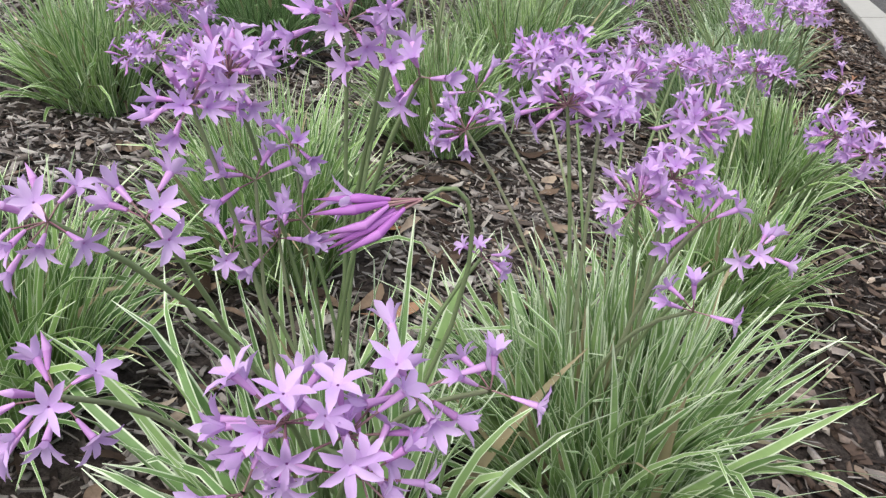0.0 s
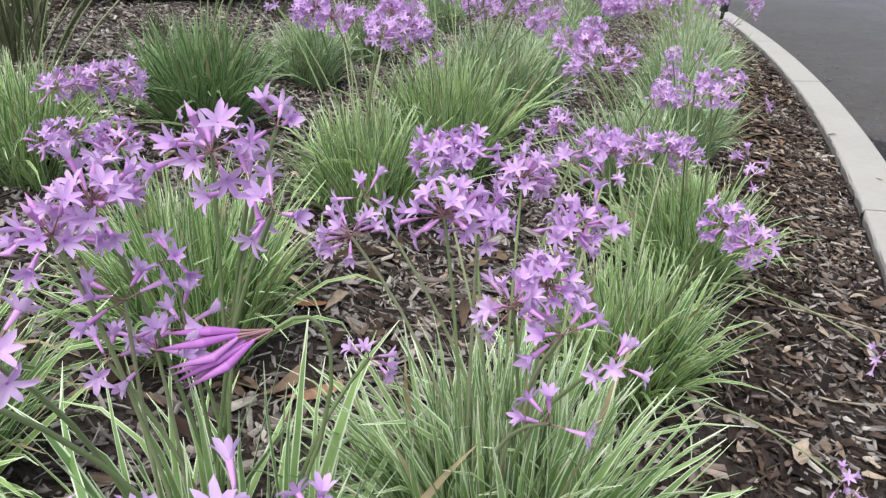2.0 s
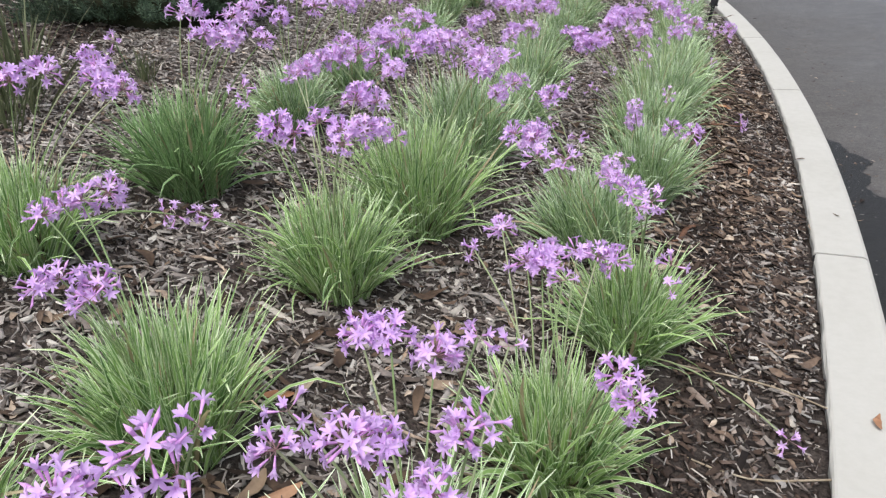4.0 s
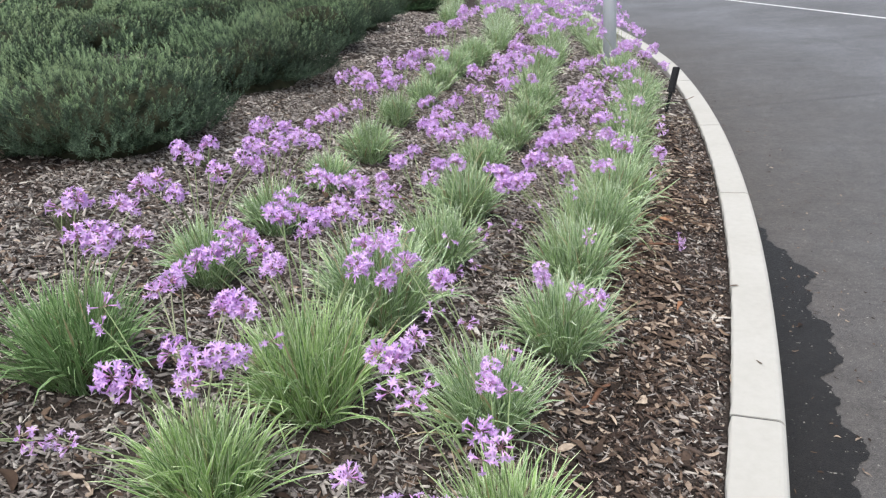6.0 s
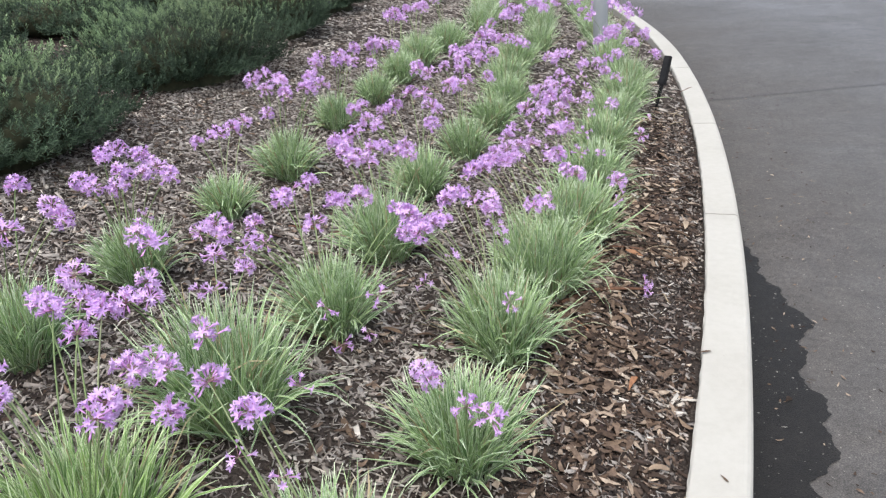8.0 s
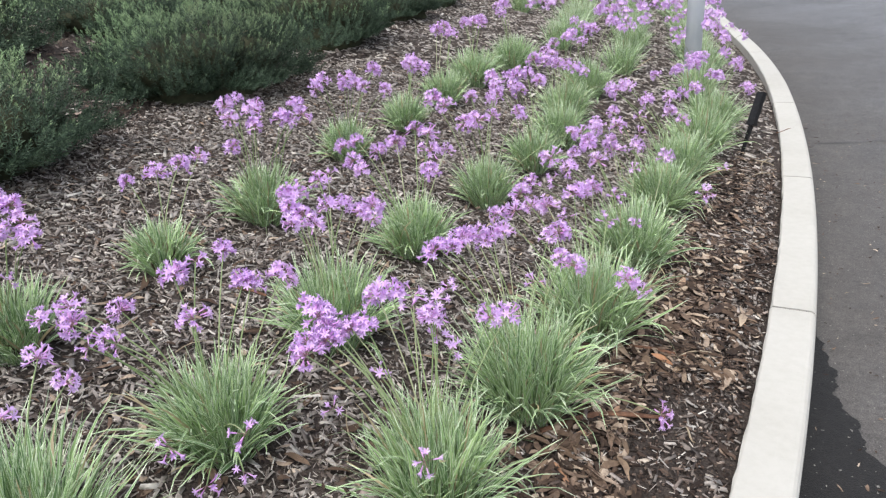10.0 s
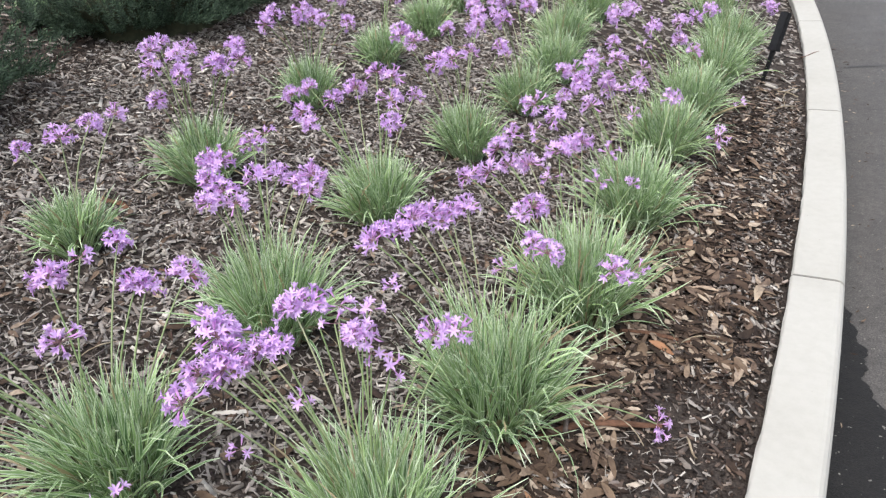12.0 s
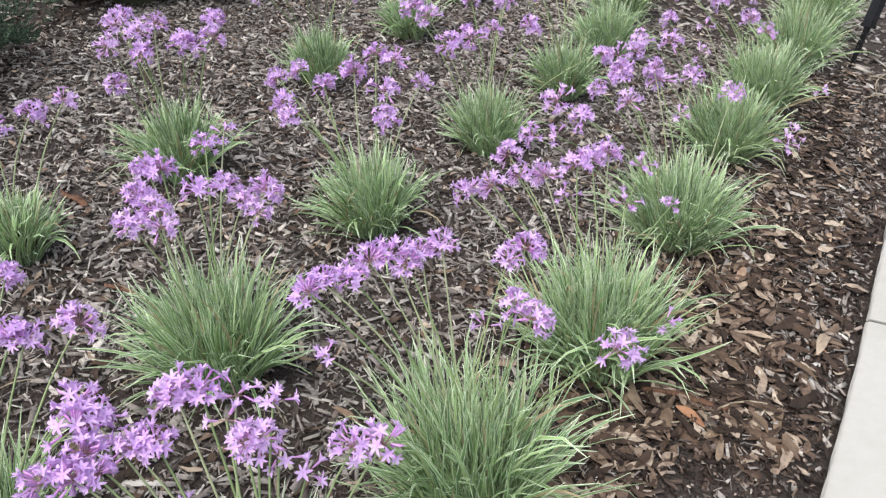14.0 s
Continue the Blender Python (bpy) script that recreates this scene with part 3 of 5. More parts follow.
def umbel_mesh(seed, florets, fine=True, size=1.0, buds=0.16, one_side=False):
    """A loose head of six-pointed tubular flowers on short stalks."""
    rng = np.random.default_rng(seed)
    vs, quads, tris, qs, ts, n = [], [], [], [], [], 0
    lop = rng.uniform(0, 6.28)
    for k in range(florets):
        polar = math.acos(1 - (k + rng.uniform(0.2, 0.8)) / florets * 1.28)
        az = k * 2.39996 + rng.uniform(-0.6, 0.6)
        az += 0.45 * math.sin(az - lop)
        if one_side:
            polar, az = rng.uniform(1.3, 1.75), rng.uniform(-0.22, 0.22)
        d = np.array([math.sin(polar) * math.cos(az), math.sin(polar) * math.sin(az), math.cos(polar)])
        ref = np.array([0.2, -0.4, 0.9]) if abs(d[2]) < 0.8 else np.array([1.0, 0.1, 0.0])
        u = np.cross(d, ref)
        u /= np.linalg.norm(u)
        w = np.cross(d, u)
        ped = rng.uniform(0.008, 0.022) * size
        bud = rng.uniform() < buds
        tube_len = rng.uniform(0.012, 0.016) * size
        a0, a1, a2 = d * 0.001, d * ped, d * (ped + tube_len) + np.array([0, 0, rng.uniform(-0.009, 0.003)]) * size
        if fine:
            for p, q, r0, r1, slot, sides in ((a0, a1, 0.0006, 0.0007, 2, 3), (a1, a2, 0.0011, 0.0023 if not bud else 0.0026, 1, 5)):
                ang = np.linspace(0, 2 * np.pi, sides, endpoint=False)
                ring = u[None] * np.cos(ang)[:, None] + w[None] * np.sin(ang)[:, None]
                vs += [p + ring * r0 * size, q + ring * r1 * size]
                quads += [[n + m, n + (m + 1) % sides, n + sides + (m + 1) % sides, n + sides + m] for m in range(sides)]
                qs += [slot] * sides
                n += 2 * sides
        else:
            ang = np.linspace(0, 2 * np.pi, 3, endpoint=False)
            ring = u[None] * np.cos(ang)[:, None] + w[None] * np.sin(ang)[:, None]
            vs += [a0 + ring * 0.0008 * size, a2 + ring * 0.0022 * size]
            quads += [[n + m, n + (m + 1) % 3, n + 3 + (m + 1) % 3, n + 3 + m] for m in range(3)]
            qs += [1] * 3
            n += 6
        if bud:
            ang = np.linspace(0, 2 * np.pi, 5, endpoint=False)
            ring = u[None] * np.cos(ang)[:, None] + w[None] * np.sin(ang)[:, None]
            vs += [a2 + ring * 0.0026 * size, (a2 + d * (0.010 if not one_side else 0.022) * size)[None]]
            tris += [[n + m, n + (m + 1) % 5, n + 5] for m in range(5)]
            ts += [1] * 5
            n += 6
            continue
        spin = rng.uniform(0, 1)
        opened = rng.uniform(0.4, 1.25)
        for m in range(6):
            ang = spin + m * math.pi / 3 + rng.uniform(-0.12, 0.12)
            out = u * math.cos(ang) + w * math.sin(ang)
            across = np.cross(d, out)
            long = rng.uniform(0.0115, 0.0155) * size * (1.0 if fine else 1.25)
            half = rng.uniform(0.0019, 0.0029) * size * (1.0 if fine else 1.7)
            g = math.radians(62) * opened * rng.uniform(0.8, 1.15)
            dirn = d * math.cos(g) + out * math.sin(g)
            g2 = math.radians(88) * opened
            dir2 = d * math.cos(g2) + out * math.sin(g2)
            b0 = a2 + out * 0.0006 * size
            b1 = b0 + dirn * long * 0.42
            g3 = math.radians(74) * opened
            dir3 = d * math.cos(g3) + out * math.sin(g3) + across * rng.uniform(-0.18, 0.18)
            b2 = b1 + dir3 * long * 0.32
            b3 = b2 + dir2 * long * 0.3
            keel = d * half * 0.5
            if fine:
                vs.append(np.array([b0 - across * half * 0.6, b0 + across * half * 0.6, b1 - across * half + keel, b1 - keel * 0.4, b1 + across * half + keel, b2 - across * half * 0.8 + keel, b2, b2 + across * half * 0.8 + keel, b3]))
                quads += [[n + 2, n + 3, n + 6, n + 5], [n + 3, n + 4, n + 7, n + 6]]
                tris += [[n, n + 3, n + 2], [n, n + 1, n + 3], [n + 1, n + 4, n + 3], [n + 5, n + 6, n + 8], [n + 6, n + 7, n + 8]]
                qs += [0, 0]
                ts += [0] * 5
                n += 9
            else:
                vs.append(np.array([b0 - across * half * 0.55, b0 + across * half * 0.55, b2 - across * half, b2 + across * half, b3]))
                quads.append([n, n + 1, n + 3, n + 2])
                tris.append([n + 2, n + 3, n + 4])
                qs.append(0)
                ts.append(0)
                n += 5
    return mesh_np("umbel", np.concatenate(vs), [np.array(quads), np.array(tris)], [PETAL, BUD if one_side else TUBE, PEDICEL], slots=qs + ts, smooth=True)


UMBELS = [umbel_mesh(100 + k, f) for k, f in enumerate((15, 17, 20, 24, 19, 25, 21, 15, 28))]
MEDIUM = [umbel_mesh(130 + k, f) for k, f in enumerate((9, 11, 10))]
SPARSE = [umbel_mesh(140 + k, f) for k, f in enumerate((4, 5, 6))]
BUDDING = [umbel_mesh(150 + k, 8, buds=0.85, one_side=True) for k in range(2)]
UMBELS_FAR = [umbel_mesh(160 + k, f, False) for k, f in enumerate((9, 11, 12, 10))]
PLANT_LABEL = "variegated society garlic clump with lilac flower heads"
PALE_LABEL = "cream-edged broad-leaved society garlic clump with lilac flower heads"
FRESH_LABEL = "bright green striped society garlic clump with lilac flower heads"


def add_flower(plant, rng, tip, heads, bloom=0.95):
    """A stalk from the crown to tip with its flower head."""
    tip = np.array(tip, float)
    tip[2] = max(tip[2], 0.035 - 0.2 * tip[0])
    start = np.array([rng.uniform(-0.03, 0.03), rng.uniform(-0.03, 0.03), 0.0])
    low = tip[2] < 0.14
    ctrl = start * 0.6 + tip * np.array([0.35, 0.35, 0.0]) + np.array([0, 0, max(0.1, tip[2] * 0.68)]) + rng.uniform(-0.015, 0.015, 3)
    if low:
        ctrl = start * 0.4 + tip * 0.5 + np.array([0, 0, 0.09])
    t = np.linspace(0, 1, 9)[:, None]
    pts = (1 - t) ** 2 * start + 2 * t * (1 - t) * ctrl + t ** 2 * tip
    if heads is BUDDING:
        c1, c2 = tip + np.array([0.035, 0.045, -0.09]), tip + np.array([0.028, 0.035, 0.022])
        t = np.linspace(0, 1, 9)[:, None] ** 0.6
        pts = (1 - t) ** 3 * start + 3 * t * (1 - t) ** 2 * c1 + 3 * t ** 2 * (1 - t) * c2 + t ** 3 * tip
    thick = np.linspace(0.0021, 0.0014, 9) * (0.75 if heads is BUDDING else 1.0)
    v, f = tube_arrays(pts[::2], thick[::2], 3) if heads is UMBELS_FAR else tube_arrays(pts, thick, 4)
    stem = part("flower_stem", mesh_np("flower_stem", v, [f], [STEM], smooth=True), plant)
    way = pts[-1] - pts[-2]
    way = way / np.linalg.norm(way) + np.array([0, 0, 0.35])
    turn = Vector(way).to_track_quat("Z", "Y").to_matrix().to_4x4() @ Matrix.Rotation(rng.uniform(0, 6.28), 4, "Z")
    size = rng.uniform(0.85, 1.15) * bloom * (1.2 if heads is BUDDING else 1.0)
    if heads is BUDDING:
        turn = Matrix.Rotation(radians(222), 4, "Z") @ Matrix.Rotation(radians(6), 4, "Y")
    part("umbel", heads[rng.integers(len(heads))], stem, m=Matrix.Translation(pts[-1]) @ turn @ Matrix.Scale(size, 4))


count = [0]
CROWNS = []


def plant(x, y, spread, flowers, mat=None, label=PLANT_LABEL, heads=None, blades=None, wide=0.0056, bloom=0.82, segs=6):
    """A clump at a place in the bed; each flower group is an offset from its crown and a number of heads."""
    count[0] += 1
    rng = np.random.default_rng(1000 + count[0])
    p = tagged(new("society_garlic"), label, "flowering plant", "society garlic in the bed")
    p.matrix_basis = Matrix.Translation((x, y, float(bed_z(x, y))))
    n = blades or int(260 + 3300 * spread)
    CROWNS.append((x, y, spread))
    part("foliage", foliage(2000 + count[0], n, spread, 1.02 * spread + 0.055, wide, mat or BLADE, segs), p)
    # withered leaves whose dark colour also stands for shade under the clump
    if segs > 3:
        part("dry_base", foliage(5000 + count[0], 70, spread * 0.95, 0.1, 0.006, THATCH, 4), p, "withered brown leaves round the crown")
    for dx, dy, dz, many in flowers:
        if many < 0:
            add_flower(p, rng, (dx, dy, dz), (SPARSE, BUDDING, MEDIUM)[-1 - many], bloom)
        for k in range(many):
            off = rng.normal(0, 1, 3) * np.array([0.032, 0.032, 0.018]) if many > 1 else np.zeros(3)
            if many > 4:
                off = off * 1.6
            add_flower(p, rng, (dx + off[0], dy + off[1], dz + off[2]), heads or UMBELS, bloom)
    return p


# row along the kerb
plant(-0.890, -3.570, 0.185, [(0.11, -0.21, 0.31, 1), (0.14, -0.21, 0.29, -3), (0.13, -0.20, 0.30, -3), (0.15, -0.18, 0.31, -1), (0.18, -0.17, 0.31, -1), (0.10, -0.23, 0.29, -1), (0.01, -0.20, 0.38, -3), (0.03, -0.17, 0.37, -1), (0.01, -0.22, 0.31, -3), (0.02, -0.08, 0.41, 1), (0.01, -0.10, 0.40, -3), (0.07, -0.04, 0.43, -3), (0.09, -0.04, 0.41, -1), (0.12, -0.07, 0.41, -1), (0.10, -0.02, 0.44, -1), (0.02, -0.07, 0.35, -1), (0.01, -0.01, 0.35, -1), (0.01, -0.04, 0.30, -1), (0.01, -0.01, 0.30, -1), (-0.01, -0.06, 0.30, -1), (0.13, -0.10, 0.36, -2), (0.11, 0.06, 0.25, -1)], mat=BLADE_PALE, label=PALE_LABEL, blades=130, wide=0.0085, bloom=0.8)
plant(-0.705, -3.410, 0.165, [(-0.09, -0.08, 0.37, 1), (-0.09, -0.05, 0.39, -1), (-0.02, -0.08, 0.39, 1), (-0.00, -0.06, 0.38, 1), (-0.08, 0.10, 0.38, 1), (-0.05, 0.11, 0.38, 1), (-0.00, 0.11, 0.36, 1), (0.04, 0.14, 0.37, -1), (0.07, 0.16, 0.35, -1), (0.06, -0.01, 0.36, 1), (0.07, 0.01, 0.36, -1), (0.03, -0.09, 0.33, 1), (0.05, -0.07, 0.34, 1), (0.07, -0.14, 0.34, -1), (0.10, -0.15, 0.33, -1), (0.07, -0.19, 0.31, -1)], mat=BLADE_PALE, label=PALE_LABEL, wide=0.007, bloom=0.78)
plant(-0.616, -3.030, 0.135, [(0.00, 0.09, 0.30, -1), (-0.03, 0.11, 0.31, 1), (-0.06, 0.12, 0.31, 1), (-0.14, 0.11, 0.33, -1), (-0.04, 0.14, 0.31, 1), (0.15, 0.16, 0.27, -1), (-0.03, 0.18, 0.30, 1), (0.01, 0.19, 0.30, 1), (0.04, 0.20, 0.29, 1), (-0.12, 0.22, 0.32, 1), (0.25, -0.16, 0.02, -1), (0.10, -0.16, 0.31, 1), (0.12, -0.21, 0.31, 1)], mat=BLADE_FRESH, label=FRESH_LABEL, bloom=0.8)
plant(-0.530, -2.600, 0.145, [(0.27, -0.27, 0.03, -1), (-0.19, -0.00, 0.43, 1), (-0.12, -0.05, 0.41, -1), (-0.17, -0.08, 0.42, -1), (-0.19, 0.03, 0.43, 1), (-0.13, -0.09, 0.41, -1), (-0.23, 0.03, 0.43, 1), (0.01, -0.18, 0.38, -1), (-0.02, -0.22, 0.30, 1), (-0.01, 0.14, 0.30, -1), (0.07, -0.20, 0.29, -1), (-0.05, 0.14, 0.31, 1), (0.03, -0.13, 0.37, 1), (-0.01, -0.11, 0.38, 1)], mat=BLADE_FRESH, label=FRESH_LABEL)
plant(-0.650, -2.200, 0.150, [(0.06, -0.20, 0.29, 1), (-0.10, -0.19, 0.34, 1), (0.08, -0.10, 0.28, -1), (-0.20, -0.03, 0.48, 1), (-0.03, -0.03, 0.30, -1), (-0.10, 0.02, 0.38, 1), (-0.12, -0.01, 0.31, -1), (-0.20, 0.06, 0.40, 1), (-0.23, 0.12, 0.45, -1)])
plant(-0.530, -1.760, 0.158, [(0.07, -0.10, 0.24, 2), (-0.03, -0.10, 0.29, 2)])
plant(-0.550, -1.280, 0.171, [(-0.24, 0.02, 0.39, 1), (-0.02, 0.14, 0.29, -1), (-0.21, -0.02, 0.38, 1), (-0.18, 0.02, 0.37, 1), (-0.16, 0.04, 0.37, 1), (-0.22, -0.07, 0.38, 1), (-0.19, -0.05, 0.38, 1), (-0.18, -0.03, 0.37, 1), (-0.04, 0.12, 0.33, -1), (-0.15, 0.08, 0.42, 1), (-0.13, 0.10, 0.42, 1), (-0.09, 0.12, 0.41, -1), (-0.05, 0.14, 0.40, -1), (-0.15, -0.17, 0.42, 1), (-0.08, 0.09, 0.40, -1), (0.06, -0.15, 0.24, -1), (-0.03, 0.09, 0.39, 1), (-0.03, 0.07, 0.40, 1), (0.07, 0.14, 0.38, 1), (0.10, 0.16, 0.38, 1), (-0.19, -0.06, 0.23, -1), (-0.13, 0.03, 0.27, -1)])
plant(-0.500, -0.870, 0.186, [(-0.11, 0.14, 0.40, 1), (-0.02, 0.11, 0.29, -1), (0.01, 0.20, 0.39, 1), (-0.13, 0.11, 0.40, 1), (-0.16, 0.07, 0.41, 1), (-0.00, 0.16, 0.39, 1), (-0.18, 0.04, 0.41, 1), (-0.13, 0.07, 0.40, 1), (0.21, 0.14, 0.31, -1), (-0.18, -0.01, 0.41, 1), (-0.20, -0.05, 0.42, 1), (-0.20, -0.08, 0.42, 1), (0.06, 0.07, 0.38, 1), (0.09, 0.06, 0.37, 1), (0.21, 0.07, 0.35, 1), (-0.13, -0.14, 0.37, -1), (0.30, 0.12, -0.04, -3)])
plant(-0.460, -0.420, 0.184, [(-0.09, 0.10, 0.39, 1), (-0.29, 0.00, 0.34, 1), (-0.08, 0.15, 0.38, 1), (-0.12, 0.11, 0.31, -1), (-0.26, 0.06, 0.33, 1), (-0.01, 0.16, 0.29, -1), (-0.06, 0.19, 0.38, 1), (-0.00, 0.22, 0.35, -1), (-0.23, 0.12, 0.33, 1), (-0.19, 0.16, 0.32, 1), (0.06, 0.24, 0.26, -1), (-0.29, 0.19, 0.34, 1), (0.14, -0.02, 0.16, -1)], bloom=0.9)
plant(-0.460, 0.110, 0.162, [(-0.17, -0.22, 0.40, 1), (-0.22, -0.25, 0.36, -1), (-0.24, -0.19, 0.42, 1), (-0.29, -0.23, 0.34, 1), (-0.01, -0.02, 0.35, -1), (-0.13, -0.03, 0.37, 1), (-0.21, -0.02, 0.39, 1), (-0.19, 0.11, 0.39, 2), (-0.10, 0.15, 0.37, 2), (0.06, 0.18, 0.34, 1), (-0.05, 0.22, 0.36, 1)], bloom=0.9)
plant(-0.475, 0.650, 0.149, [(-0.24, -0.27, 0.40, 2), (-0.06, -0.17, 0.36, -1), (0.19, -0.20, 0.15, -1), (-0.22, -0.20, 0.39, 1), (-0.15, -0.15, 0.38, 1), (-0.21, 0.03, 0.39, 1), (-0.11, 0.06, 0.37, -1), (0.01, 0.15, 0.35, 2), (0.18, -0.01, 0.10, -1)], bloom=0.9)
plant(-0.470, 1.090, 0.150, [(-0.14, -0.12, 0.38, 1), (-0.27, -0.11, 0.40, 2), (0.18, 0.04, 0.07, -1), (-0.28, 0.16, 0.40, 2)], bloom=0.9)
plant(-0.460, 1.580, 0.165, [(-0.08, -0.21, 0.36, 2), (-0.02, -0.09, 0.35, 1), (-0.23, -0.01, 0.39, 1), (-0.10, 0.10, 0.42, 4), (0.05, 0.00, 0.38, 3)], bloom=0.9)
plant(-0.460, 2.050, 0.165, [(-0.10, -0.10, 0.42, 4), (0.08, 0.10, 0.36, 3), (0.17, 0.00, 0.25, 1)], bloom=0.9)
# middle row
plant(-1.240, -3.560, 0.160, [(-0.10, 0.10, 0.30, 1)], mat=BLADE_FRESH, label=FRESH_LABEL)
plant(-1.150, -3.200, 0.162, [(-0.04, -0.05, 0.27, -1), (-0.05, -0.02, 0.27, 1), (-0.12, -0.05, 0.28, 1), (-0.11, -0.02, 0.28, 1), (-0.24, 0.11, 0.31, 1), (-0.24, 0.15, 0.31, 1), (-0.23, 0.18, 0.31, 1)], mat=BLADE_FRESH, label=FRESH_LABEL)
plant(-1.110, -2.680, 0.150, [(0.03, -0.16, 0.38, 1), (0.00, -0.16, 0.39, 1), (0.08, -0.09, 0.34, 1), (0.06, -0.04, 0.35, 1), (0.11, 0.02, 0.34, 1), (0.08, 0.01, 0.34, 1), (0.01, -0.02, 0.36, 1), (0.05, 0.17, 0.35, 1), (-0.15, 0.00, 0.39, -1), (0.01, 0.15, 0.36, 1), (-0.09, 0.10, 0.42, 1), (0.01, 0.18, 0.36, 1), (-0.09, 0.14, 0.42, 1), (-0.19, 0.06, 0.40, -1), (-0.10, 0.19, 0.42, 1), (-0.21, -0.09, 0.18, -1), (-0.24, -0.08, 0.19, -1)], mat=BLADE_FRESH, label=FRESH_LABEL)
plant(-1.060, -2.290, 0.195, [(0.18, -0.07, 0.40, 1), (0.17, -0.03, 0.40, 1), (0.02, -0.18, 0.28, -1), (-0.01, -0.08, 0.40, 1), (0.16, 0.04, 0.41, 1), (-0.02, -0.05, 0.40, 1), (0.17, 0.08, 0.40, 1), (-0.16, -0.12, 0.43, 1), (0.19, 0.06, 0.32, 1), (-0.14, -0.10, 0.43, 1), (-0.13, -0.06, 0.43, 1), (-0.07, -0.01, 0.41, 1), (-0.13, 0.02, 0.42, 1), (-0.03, 0.14, 0.40, 1), (-0.18, 0.05, 0.43, 1), (-0.03, 0.21, 0.41, 1), (-0.11, 0.18, 0.42, 1), (-0.14, 0.19, 0.43, 1), (-0.09, 0.23, 0.42, 1)], mat=BLADE_FRESH, label=FRESH_LABEL)
plant(-1.060, -1.830, 0.204, [(0.11, -0.17, 0.33, 1), (0.22, -0.05, 0.14, -1), (-0.11, 0.01, 0.42, 1), (-0.04, 0.04, 0.30, -1), (-0.02, 0.06, 0.29, -1), (-0.16, 0.04, 0.43, 1), (-0.01, 0.18, 0.29, 1), (-0.10, 0.20, 0.31, 1), (-0.01, -0.21, 0.40, 1), (0.02, -0.18, 0.40, 1), (-0.03, -0.12, 0.40, 1), (-0.15, -0.17, 0.43, 1)])
plant(-1.000, -1.385, 0.145, [(-0.03, 0.17, 0.31, 1), (-0.02, 0.18, 0.30, 1), (0.02, 0.24, 0.30, 1), (0.17, 0.13, 0.30, 1), (0.21, 0.10, 0.30, 1), (0.11, -0.23, 0.19, -1), (0.21, -0.15, 0.19, -1), (-0.08, -0.14, 0.31, -1), (-0.12, -0.17, 0.31, -1), (0.15, -0.11, 0.06, -1), (0.10, -0.16, 0.05, -1), (-0.12, -0.13, 0.31, 1), (-0.01, -0.01, 0.31, 1), (-0.19, -0.14, 0.33, 1), (-0.25, -0.16, 0.34, 1), (-0.16, -0.05, 0.32, 1), (-0.24, -0.10, 0.34, 1), (-0.15, 0.09, 0.34, 1), (-0.16, 0.17, 0.34, -1), (-0.14, 0.24, 0.34, 1)])
plant(-1.030, -0.895, 0.162, [(-0.01, -0.03, 0.34, 1), (-0.05, -0.06, 0.35, 1), (0.08, 0.10, 0.32, 1), (0.04, 0.11, 0.33, 1), (-0.06, -0.00, 0.35, 1), (0.05, 0.16, 0.33, 1), (-0.04, 0.08, 0.35, 1), (-0.02, 0.13, 0.34, 1), (-0.11, 0.01, 0.36, 1), (-0.14, 0.09, 0.37, 1), (-0.17, 0.08, 0.37, 1), (-0.15, 0.21, 0.37, 1), (-0.16, 0.27, 0.37, -1)])
plant(-1.090, -0.320, 0.133, [(0.06, 0.03, 0.35, 1), (-0.12, -0.09, 0.31, 1), (0.05, 0.04, 0.28, 1), (-0.18, -0.04, 0.32, 1), (-0.03, 0.20, 0.36, 1), (-0.16, 0.08, 0.32, 1), (-0.08, 0.20, 0.37, 1), (-0.27, 0.04, 0.34, 1), (0.01, 0.25, 0.29, 1), (-0.15, 0.19, 0.32, 1), (-0.26, 0.11, 0.34, 1)], bloom=0.9)
plant(-1.050, 0.200, 0.123, [(0.31, 0.08, 0.29, 1), (0.01, -0.18, 0.37, 1), (0.02, -0.05, 0.36, 2), (-0.11, -0.12, 0.39, 2), (0.11, 0.07, 0.35, 1), (-0.11, 0.14, 0.39, 1), (-0.04, 0.21, 0.38, 2)], bloom=0.9)
plant(-1.040, 0.710, 0.119, [(0.02, -0.23, 0.37, 2), (-0.14, -0.06, 0.40, 2), (-0.00, 0.10, 0.37, 1), (-0.13, 0.07, 0.39, 1), (-0.09, 0.17, 0.39, 2)], bloom=0.9)
plant(-1.050, 1.120, 0.140, [(-0.10, 0.10, 0.40, 4), (0.12, 0.00, 0.38, 3)], bloom=0.9)
plant(-1.150, 1.550, 0.150, [(0.05, 0.00, 0.42, 5), (-0.12, 0.10, 0.36, 3)], bloom=0.9)
plant(-1.210, 2.200, 0.160, [(0.00, -0.10, 0.42, 5), (0.15, 0.10, 0.40, 3)], bloom=0.9)
